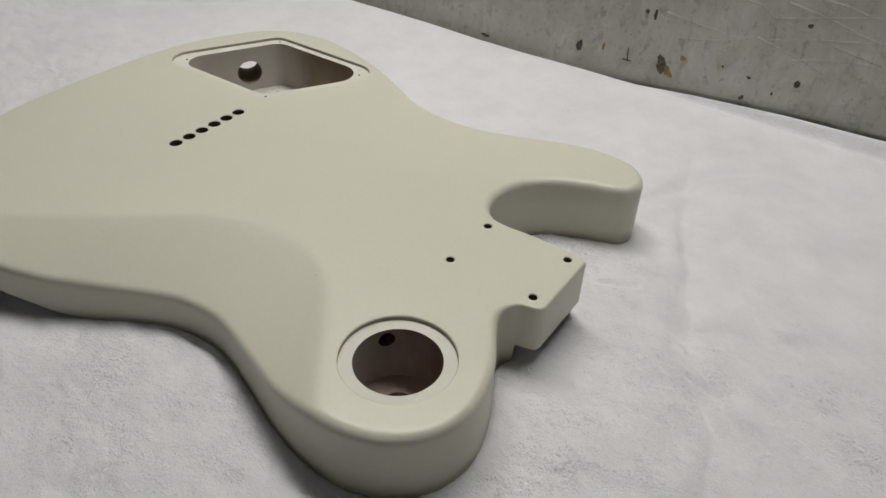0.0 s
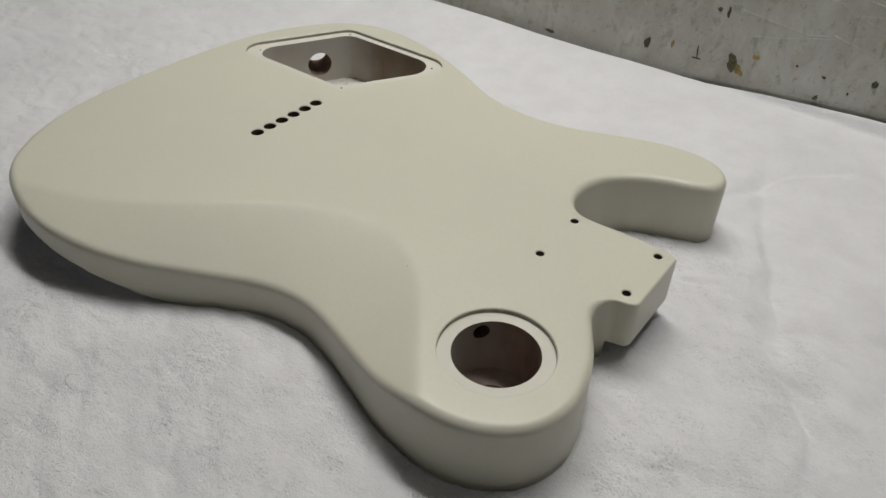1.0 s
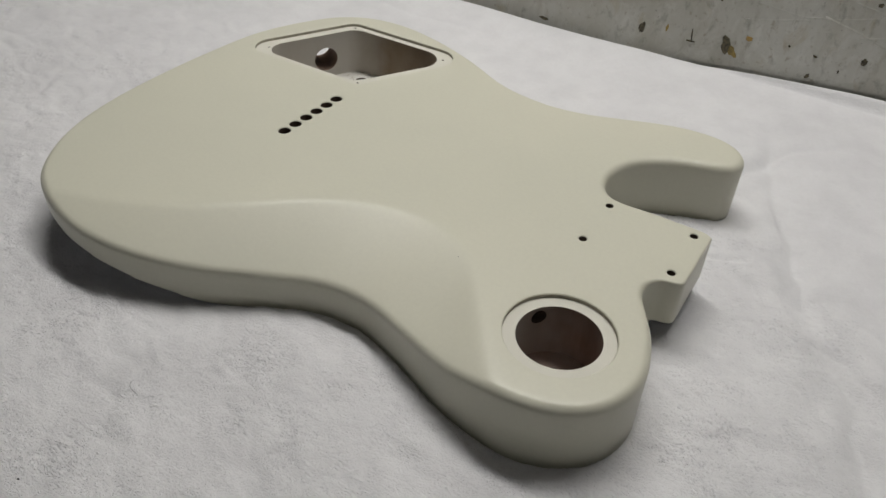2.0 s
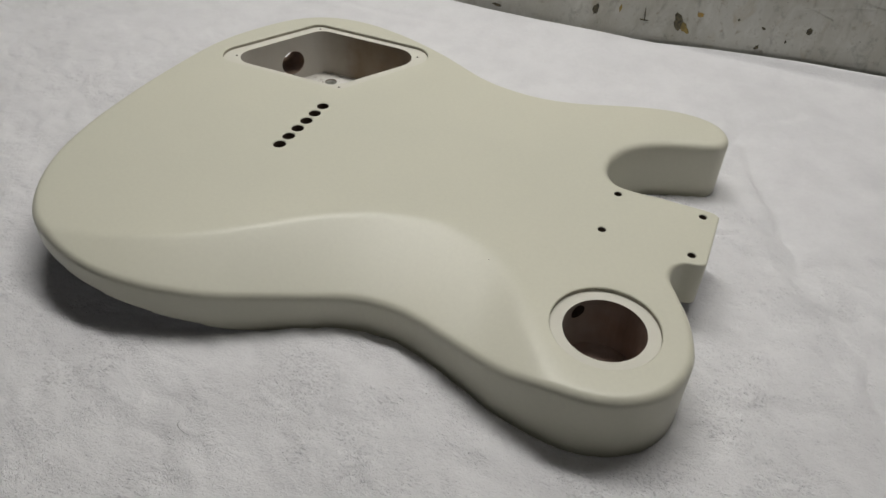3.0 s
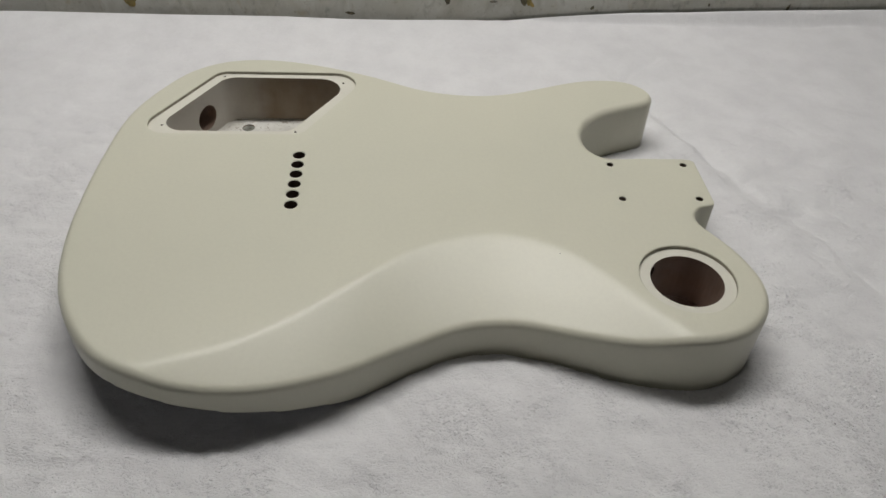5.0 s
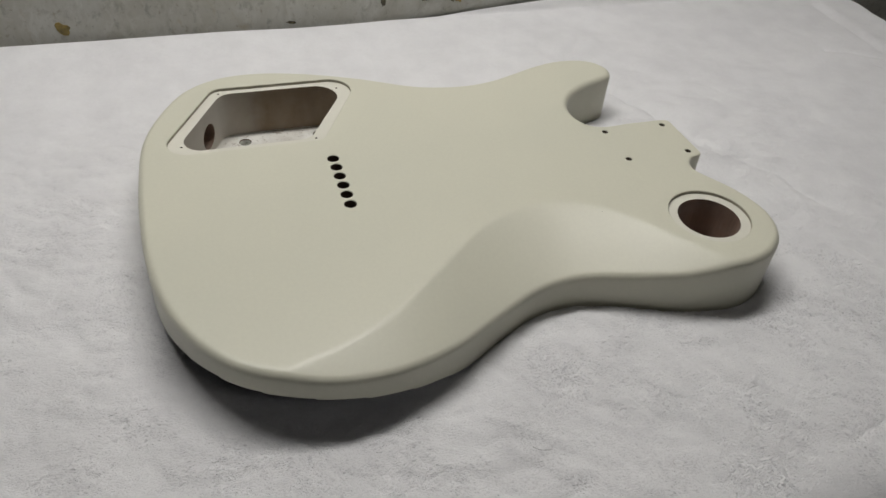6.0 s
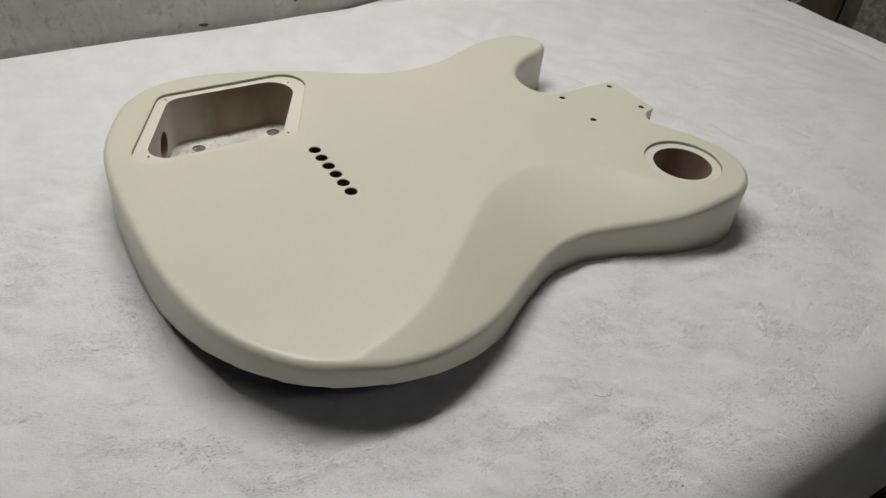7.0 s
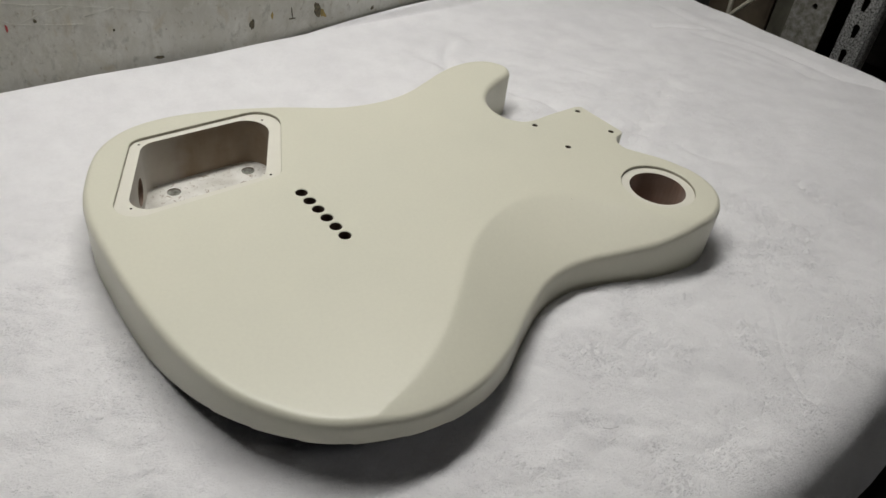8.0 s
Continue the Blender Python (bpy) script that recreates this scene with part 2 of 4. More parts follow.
# ---- the body's shape, in millimetres, back face up, neck towards +x ----
BASS_HORN = [(164.4, -21.8), (163.4, -24.4), (160.5, -26), (153, -28), (148.6, -34), (149, -42), (154.5, -52), (162.5, -66), (168, -81), (170.5, -96), (168, -111), (160, -125), (145, -136), (124, -141), (92, -137), (61, -126)]
LOWER_BOUT = [(29, -115.2), (12, -113.5), (-9, -117), (-40, -131.5), (-72, -150), (-103, -162), (-133, -166), (-163, -161.5), (-191, -148), (-211, -125), (-225, -96), (-233, -60), (-236.2, -15), (-236, 28),
              (-232, 76), (-221, 109), (-200, 144), (-176, 160), (-147, 164.5), (-110, 158.5), (-64, 141.5), (-21, 119.5)]
TREBLE_HORN = [(0, 113.8), (23, 112), (46, 115.5), (70, 124), (92, 132.5), (115, 138), (137, 137), (150, 130.5), (157, 120.5), (158, 111.5), (154, 104), (146, 99.5), (127, 92.5), (109, 82.5), (97, 69.5), (92, 54),
               (94, 39.5), (101, 31), (112, 27.6), (138, 26.6), (161, 25.6), (164.5, 23)]
TOP, BOTTOM = 0.045, 0.002


def spline(points, step):
    """An open curve through the points (centripetal Catmull-Rom), sampled about every step."""
    p = np.array(points, float)
    p = np.vstack([2 * p[0] - p[1], p, 2 * p[-1] - p[-2]])
    out = []
    for k in range(1, len(p) - 2):
        q = p[k - 1 : k + 3]
        d = np.sqrt(np.linalg.norm(np.diff(q, axis=0), axis=1))
        t = np.r_[0, np.cumsum(d)]
        n = max(2, int(round(np.linalg.norm(q[2] - q[1]) / step)))
        for u in np.linspace(t[1], t[2], n, endpoint=False):
            a = [(t[i + 1] - u) / d[i] * q[i] + (u - t[i]) / d[i] * q[i + 1] for i in range(3)]
            b = [(t[i + 2] - u) / (t[i + 2] - t[i]) * a[i] + (u - t[i]) / (t[i + 2] - t[i]) * a[i + 1] for i in range(2)]
            out.append((t[2] - u) / d[1] * b[0] + (u - t[1]) / d[1] * b[1])
    out.append(p[-2])
    return np.array(out)


def rounded(corners, radii, step=1.2):
    """A closed polygon with rounded corners, corners given clockwise or not."""
    out = []
    c = np.array(corners, float)
    for k, r in enumerate(radii):
        p, a, b = c[k], c[k - 1], c[(k + 1) % len(c)]
        u, v = (a - p) / np.linalg.norm(a - p), (b - p) / np.linalg.norm(b - p)
        half = math.acos(float(np.clip(u @ v, -1, 1))) / 2
        mid = (u + v) / np.linalg.norm(u + v)
        centre = p + mid * r / math.sin(half)
        s, e = p + u * r / math.tan(half) - centre, p + v * r / math.tan(half) - centre
        a0 = math.atan2(s[1], s[0])
        turn = (math.atan2(e[1], e[0]) - a0 + math.pi) % (2 * math.pi) - math.pi
        for q in range(13):
            out.append(centre + r * np.array((math.cos(a0 + turn * q / 12), math.sin(a0 + turn * q / 12))))
    # even out the long sides
    full = []
    for a, b in zip(out, out[1:] + out[:1]):
        n = max(1, int(np.linalg.norm(b - a) // (3 * step)))
        full += [a + (b - a) * q / n for q in range(n)]
    return np.array(full)


def circle(x, y, r, n):
    a = np.linspace(0, 2 * math.pi, n, endpoint=False)
    return np.stack([x + r * np.cos(a), y + r * np.sin(a)], 1)


edge_line = spline(BASS_HORN + LOWER_BOUT + TREBLE_HORN, 1.6)
heel = np.linspace(edge_line[-1], edge_line[0], 30)[1:-1]
OUTLINE = np.vstack([edge_line, heel])[::-1] / 1000
# the loop runs counter-clockwise or not: make it so
if np.sum(OUTLINE[:, 0] * np.roll(OUTLINE[:, 1], -1) - np.roll(OUTLINE[:, 0], -1) * OUTLINE[:, 1]) < 0:
    OUTLINE = OUTLINE[::-1]

CREASE_X = (-0.175, -0.156, -0.129, -0.101, -0.070, -0.036, -0.018, 0.0, 0.018, 0.035, 0.052, 0.066, 0.079, 0.091, 0.103, 0.116, 0.13)
CREASE_Y = (-0.157, -0.151, -0.142, -0.126, -0.101, -0.073, -0.063, -0.057, -0.054, -0.057, -0.064, -0.074, -0.090, -0.107, -0.123, -0.138, -0.15)
SLOPE_X = (-0.170, -0.121, -0.096, -0.071, -0.045, -0.018, 0.012, 0.042, 0.057, 0.085, 0.110)
SLOPE_K = (0.29, 0.275, 0.275, 0.295, 0.315, 0.315, 0.285, 0.245, 0.225, 0.235, 0.27)


def smooth_interp(x, xs, ys):
    """Interpolates with a continuous slope (cubic Hermite)."""
    xs, ys = np.array(xs), np.array(ys)
    slope = np.gradient(ys, xs)
    x = np.clip(x, xs[0], xs[-1])
    i = np.clip(np.searchsorted(xs, x) - 1, 0, len(xs) - 2)
    h = xs[i + 1] - xs[i]
    t = (x - xs[i]) / h
    return (1 + 2 * t) * (1 - t) ** 2 * ys[i] + t * (1 - t) ** 2 * h * slope[i] + t * t * (3 - 2 * t) * ys[i + 1] + t * t * (t - 1) * h * slope[i + 1]


def eased(x, xs, ys, reach):
    """The same, averaged over a stretch on either side."""
    return sum(w * smooth_interp(x + k * reach / 4, xs, ys) for k, w in zip(range(-4, 5), (1, 2, 3, 4, 5, 4, 3, 2, 1))) / 25


def back_height(x, y):
    """The back face: flat, with the belly cut sloping away to the bass side."""
    over = eased(x, CREASE_X, CREASE_Y, 0.008) - y
    soft = 0.0010 + 0.0022 * smoothstep(x, 0.045, 0.095)
    drop = eased(x, SLOPE_X, SLOPE_K, 0.024) * soft * np.logaddexp(0, np.clip(over / soft, -30, 200))
    return TOP - drop


def front_height(x, y):
    """The front face, which lies on the cloth: flat, with the forearm cut and the neck pocket."""
    d = -0.563 * (x + 0.060) - 0.826 * (y + 0.140)
    soft = 0.004
    rise = 0.340 * soft * np.logaddexp(0, np.clip(d / soft, -30, 200))
    pocket = smoothstep(x, 0.0865, 0.0872) * smoothstep(-np.abs(y), -0.0295, -0.0288)
    step = smoothstep(x, 0.1588, 0.1595) * (y < 0)
    return BOTTOM + rise + 0.0138 * np.maximum(pocket * (np.abs(y) < 0.028), step * (np.abs(y) < 0.031))


def inset(loop, by):
    """The loop moved inwards by a distance that may vary along it."""
    ahead = np.roll(loop, -1, 0) - np.roll(loop, 1, 0)
    ahead /= np.linalg.norm(ahead, axis=1)[:, None]
    return loop + np.stack([-ahead[:, 1], ahead[:, 0]], 1) * np.asarray(by)[:, None]


class Shell:
    """Collects points and faces, each face with the number of its part."""

    def __init__(self):
        self.points, self.faces, self.parts = [], [], []

    def ring(self, loop, z):
        start = len(self.points)
        z = np.broadcast_to(z, len(loop))
        self.points += [(x, y, h) for (x, y), h in zip(loop.tolist(), z.tolist())]
        return np.arange(start, start + len(loop))

    def strip(self, a, b, number):
        for k in range(len(a)):
            n = (k + 1) % len(a)
            self.faces.append((a[k], a[n], b[n], b[k]))
            self.parts.append(number)

    def cap(self, outer, holes, height, number, spacing=None):
        """Fills between an outer ring and the rings of holes."""
        from mathutils.geometry import delaunay_2d_cdt

        rings = [outer, *holes]
        flat = np.array([self.points[i][:2] for r in rings for i in r])
        ids = [int(i) for r in rings for i in r]
        edges, at = [], 0
        for r in rings:
            edges += [(at + k, at + (k + 1) % len(r)) for k in range(len(r))]
            at += len(r)
        loops = [np.array([self.points[i][:2] for i in r]) for r in rings]
        if spacing:
            lo, hi = flat.min(0), flat.max(0)
            gx, gy = np.meshgrid(np.arange(lo[0], hi[0], spacing), np.arange(lo[1], hi[1], spacing * 0.866))
            gx = gx + (np.arange(gx.shape[0]) % 2)[:, None] * spacing / 2
            grid = np.stack([gx.ravel(), gy.ravel()], 1)
            keep = inside(grid, loops[0])
            for h in loops[1:]:
                keep &= ~inside(grid, h)
            grid = grid[keep]
            for h in loops:
                grid = grid[gap_to(grid, h) > 0.55 * spacing]
            z = height(grid[:, 0], grid[:, 1])
            ids += list(self.ring(grid, z))
            flat = np.vstack([flat, grid])
        _, _, tris, orig, _, _ = delaunay_2d_cdt([Vector(p) for p in flat.tolist()], edges, [], 0, 1e-7)
        tris = [t for t in tris if len(t) == 3 and all(orig[v] for v in t)]
        tris = [tuple(orig[v][0] for v in t) for t in tris]
        mid = np.array([flat[list(t)].mean(0) for t in tris])
        keep = inside(mid, loops[0])
        for h in loops[1:]:
            keep &= ~inside(mid, h)
        for t, k in zip(tris, keep):
            if k:
                self.faces.append(tuple(ids[v] for v in t))
                self.parts.append(number)


def build_guitar_body():
    shell = Shell()
    names = ["body"]
    mats = [PAINT]

    def region(name, mat):
        names.append(name)
        mats.append(mat)
        return len(names) - 1

    x, y = OUTLINE[:, 0], OUTLINE[:, 1]
    # the heel is left almost square, the rest is rounded over
    square = np.maximum(smoothstep(x, 0.135, 0.155) * (1 - smoothstep(np.abs(y), 0.030, 0.042)), smoothstep(x, 0.10, 0.13) * (1 - smoothstep(np.abs(y - 0.02), 0.012, 0.03)))
    r_top = 0.0050 * (1 - square) + 0.0013 * square
    r_low = 0.0014 * (1 - square) + 0.0010 * square
    # below: roundover, from the wall to the flat
    rings = []
    far, near = inset(OUTLINE, r_top + 0.002), inset(OUTLINE, r_top)
    fall = np.arctan((back_height(*far.T) - back_height(*near.T)) / 0.002)  # how steeply the back falls towards the edge
    first = inset(OUTLINE, r_top * (1 - np.sin(fall)))
    hub = back_height(*first.T) - r_top * np.cos(fall)
    for f in np.linspace(0, 1, 9):
        a = fall + (math.pi / 2 - fall) * f
        rings.append(shell.ring(inset(OUTLINE, r_top * (1 - np.sin(a))), hub + r_top * np.cos(a)))
    top_z = np.array([shell.points[i][2] for i in rings[-1]])
    low_flat = inset(OUTLINE, r_low)
    low = front_height(low_flat[:, 0], low_flat[:, 1])
    along = np.cumsum(np.linalg.norm(OUTLINE - np.roll(OUTLINE, 1, 0), axis=1))
    low = low + 0.0008 * ((along / 0.027) % 1.0 - 0.5) * smoothstep(-x, 0.02, 0.08) * smoothstep(-y, 0.02, 0.08)
    for f in (0.33, 0.67):
        rings.append(shell.ring(OUTLINE, top_z * (1 - f) + (low + r_low) * f))
    for a in np.linspace(0, math.pi / 2, 5):
        rings.append(shell.ring(inset(OUTLINE, r_low * (1 - math.cos(a))), low + r_low * (1 - math.sin(a))))
    film = region("masking_film", FILM)
    for k, (a, b) in enumerate(zip(rings[:-1], rings[1:])):
        shell.strip(a, b, 0 if k < 12 else film)
    top_holes, low_holes = [], []

    def through_hole(hx, hy, r, number, n=20, start=None, stop=None, sunk=0.0025):
        """A round hole down to the front face. Without a start it opens in the back face with a slightly eased rim."""
        loop = circle(hx, hy, r, n)
        if start is None:
            rim = shell.ring(circle(hx, hy, r + 0.0004, n), back_height(*circle(hx, hy, r + 0.0004, n).T))
            top_holes.append(rim)
            a = shell.ring(loop, TOP - 0.0005)
            shell.strip(rim, a, 0)
        else:
            a = shell.ring(loop, start)
        b = shell.ring(loop, front_height(*loop.T) if stop is None else start - sunk)
        shell.strip(a, b, number)
        if stop is None:
            low_holes.append(b)
        else:
            shell.cap(b, [], None, stop)
        return a

    for k in range(6):
        through_hole(-0.1062, 0.0275 - 0.0108 * k, 0.0041, region("string_hole", HOLE))
    for sx in (-1, 1):
        for sy in (-1, 1):
            through_hole(0.13 + sx * 0.0254, sy * 0.019, 0.0023, region("neck_screw_hole", HOLE), 16)

    # control cavity with its stepped rim
    ledge_z, floor_z = TOP - 0.0025, 0.0050
    recess = rounded([(-225.5, 53), (-178, 141.8), (-60, 141.2), (-107.5, 53)], (15, 12, 18, 10)) / 1000
    opening = rounded([(-212.5, 60), (-172.5, 136.6), (-71.5, 135.9), (-115.6, 60)], (13, 14, 17, 12)) / 1000
    rim_part = region("cavity_rim", RIM)
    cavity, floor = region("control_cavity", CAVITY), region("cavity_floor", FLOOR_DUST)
    outer = inset(recess, np.full(len(recess), 0.0005))
    rim = shell.ring(outer, TOP)
    top_holes.append(rim)
    eased_rim = shell.ring(recess, TOP - 0.0005)
    shell.strip(rim, eased_rim, 0)
    foot = shell.ring(recess, ledge_z)
    shell.strip(eased_rim, foot, region("recess_edge", SHADED_EDGE))
    lip = shell.ring(opening, ledge_z)
    screws = []
    for hx, hy in ((-0.206, 0.067), (-0.174, 0.1375), (-0.082, 0.1295), (-0.112, 0.0595)):
        number = region("cover_screw_hole", HOLE)
        a = shell.ring(circle(hx, hy, 0.0009, 10), ledge_z)
        b = shell.ring(circle(hx, hy, 0.0009, 10), ledge_z - 0.012)
        shell.strip(a, b, number)
        shell.cap(b, [], None, number)
        screws.append(a)
    shell.cap(foot, [lip, *screws], None, rim_part)
    centre = opening.mean(0)
    rounds = [shell.ring(opening, floor_z + 0.0007)]
    for a in np.linspace(0.3, math.pi / 2, 4):
        rounds.append(shell.ring(opening + (centre - opening) * 0.016 * (1 - math.cos(a)), floor_z + 0.0007 * (1 - math.sin(a))))
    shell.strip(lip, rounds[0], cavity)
    for a, b in zip(rounds[:-1], rounds[1:]):
        shell.strip(a, b, floor)
    pots = [through_hole(hx, hy, 0.0050, region("pot_hole", JACK), 20, floor_z, region("hole_backing", TAPE), 0.0009) for hx, hy in ((-0.1585, 0.1235), (-0.0990, 0.1235))]
    shell.cap(rounds[-1], pots, None, floor)

    # switch cavity in the horn
    cx, cy = 0.126, -0.093
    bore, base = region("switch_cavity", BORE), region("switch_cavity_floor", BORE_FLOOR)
    rim = shell.ring(circle(cx, cy, 0.0282, 96), TOP)
    top_holes.append(rim)
    eased_rim = shell.ring(circle(cx, cy, 0.0277, 96), TOP - 0.0005)
    shell.strip(rim, eased_rim, 0)
    foot = shell.ring(circle(cx, cy, 0.0277, 96), ledge_z)
    shell.strip(eased_rim, foot, region("recess_edge", SHADED_EDGE))
    lip = shell.ring(circle(cx, cy, 0.0211, 80), ledge_z)
    shell.cap(foot, [lip], None, region("switch_rim", RIM))
    low_ring = shell.ring(circle(cx, cy, 0.0211, 80), 0.010)
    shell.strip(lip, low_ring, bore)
    shaft = through_hole(cx, cy, 0.0098, region("switch_hole", BORE), 24, 0.010, region("hole_backing", TAPE), 0.0075)
    shell.cap(low_ring, [shaft], None, base)

    shell.cap(rings[0], top_holes, back_height, 0, 0.0022)
    shell.cap(rings[-1], low_holes, front_height, film, 0.004)

    me = bpy.data.meshes.new("body_shell")
    me.from_pydata(shell.points, [], shell.faces)
    for m in mats:
        me.materials.append(m)
    jack, wire = region("jack_hole", JACK), region("wire_hole", HOLE)
    for number in (jack, wire):
        me.materials.append(mats[number])
    me.polygons.foreach_set("material_index", np.array(shell.parts, np.int32))
    bm = bmesh.new()
    bm.from_mesh(me)
    bmesh.ops.remove_doubles(bm, verts=bm.verts, dist=1e-7)
    bmesh.ops.recalc_face_normals(bm, faces=bm.faces)
    bm.to_mesh(me)
    bm.free()
    raw = new("body_shell", me)
    # the jack hole out through the side, and the wire channel out of the switch cavity
    cutters = []
    for number, start, way, length, r in ((jack, Vector((-0.1790, 0.1060, 0.0212)), Vector((-0.778, 0.628, 0)), 0.09, 0.0100), (wire, Vector((0.118, -0.0869, 0.0370)), Vector((-0.79, 0.61, -0.08)), 0.05, 0.0042)):
        cut = bmesh.new()
        turn = way.to_track_quat("Z", "Y").to_matrix().to_4x4()
        bmesh.ops.create_cone(cut, cap_ends=True, segments=36, radius1=r, radius2=r, depth=length, matrix=Matrix.Translation(start + way.normalized() * length / 2) @ turn)
        cme = bpy.data.meshes.new("cutter")
        for m in mats:
            cme.materials.append(m)
        for f in cut.faces:
            f.material_index = number
        cut.to_mesh(cme)
        cut.free()
        cutters.append(new("cutter", cme))
        mod = raw.modifiers.new("cut", "BOOLEAN")
        mod.operation, mod.object, mod.solver = "DIFFERENCE", cutters[-1], "EXACT"
    bpy.context.view_layer.update()
    done = bpy.data.meshes.new_from_object(raw.evaluated_get(bpy.context.evaluated_depsgraph_get()))
    for ob in (raw, *cutters):
        bpy.data.objects.remove(ob)

    thing = tagged(new("guitar_body"), "cream-painted solid electric guitar body lying face down on white cloth", "guitar body")
    made = {}
    labels = {"body": "satin cream paint, contoured edges", "control_cavity": "routed brown wooden cavity walls", "cavity_floor": "cavity floor dusted with white overspray",
              "switch_cavity": "round dark reddish wooden bore", "masking_film": "dark navy film over the front face"}
    under = {"cavity_floor": "control_cavity", "pot_hole": "control_cavity", "hole_backing": "control_cavity", "jack_hole": "control_cavity", "switch_cavity_floor": "switch_cavity", "switch_hole": "switch_cavity", "wire_hole": "switch_cavity"}
    for number, name in enumerate(names):
        bm = bmesh.new()
        bm.from_mesh(done)
        bmesh.ops.delete(bm, geom=[f for f in bm.faces if f.material_index != number], context="FACES")
        for f in bm.faces:
            f.material_index, f.smooth = 0, "rim" not in name and "floor" not in name
        for e in bm.edges:
            e.smooth = len(e.link_faces) == 2 and e.calc_face_angle(0) < 0.6
        pme = bpy.data.meshes.new(name)
        bm.to_mesh(pme)
        bm.free()
        pme.materials.append(mats[number])
        ob = new(name, pme)
        ob.parent = made.get(under.get(name), thing)
        made.setdefault(name, ob)
        if name in labels:
            tagged(ob, labels[name])
    return thing


build_guitar_body()

# ---- the cloth over the bench ----
WALL_Y, WALL_SLOPE = 0.328, 0.04
CREST_X = (-0.8, -0.39, -0.26, -0.20, -0.15, -0.12, -0.09, -0.04, 0.03, 0.083, 0.108, 0.132, 0.156, 0.179, 0.20, 0.26, 0.30, 0.36, 0.6)
CREST_Z = (0.018, 0.018, 0.0148, 0.0140, 0.0130, 0.0117, 0.0103, 0.0094, 0.0096, 0.0104, 0.0112, 0.0122, 0.0134, 0.0145, 0.0156, 0.0162, 0.0175, 0.0185, 0.021)


SEAM = [(0.155, 0.245), (0.168, 0.186), (0.184, 0.136), (0.210, 0.076), (0.234, 0.026), (0.248, -0.004), (0.272, -0.07), (0.295, -0.13)]


def crease_line(x, y, points, wide, deep, ridge=0.6):
    """A soft furrow along a chain of points."""
    p = np.stack([x, y], 1)
    near = np.full(len(p), 1.0)
    for a, b in zip(points[:-1], points[1:]):
        a, b = np.array(a), np.array(b)
        t = np.clip(((p - a) @ (b - a)) / ((b - a) @ (b - a)), 0, 1)
        near = np.minimum(near, np.hypot(*(p - a - t[:, None] * (b - a)).T))
    return -deep * np.exp(-((near / wide) ** 2)) + ridge * deep * np.exp(-(((near - 2.2 * wide) / (1.6 * wide)) ** 2))


def fall_line(x, y, points, deep, sharp, reach):
    """A soft step down towards +x along a chain of points that runs along y, coming up again further on."""
    p = np.array(sorted(points, key=lambda q: q[1]))
    off = x - np.interp(y, p[:, 1], p[:, 0])
    along = smoothstep(y, p[0, 1] - 0.01, p[0, 1] + 0.02) * (1 - smoothstep(y, p[-1, 1] - 0.02, p[-1, 1] + 0.01))
    return along * deep * (smoothstep(off, sharp, sharp + reach) - smoothstep(off, -sharp, sharp))


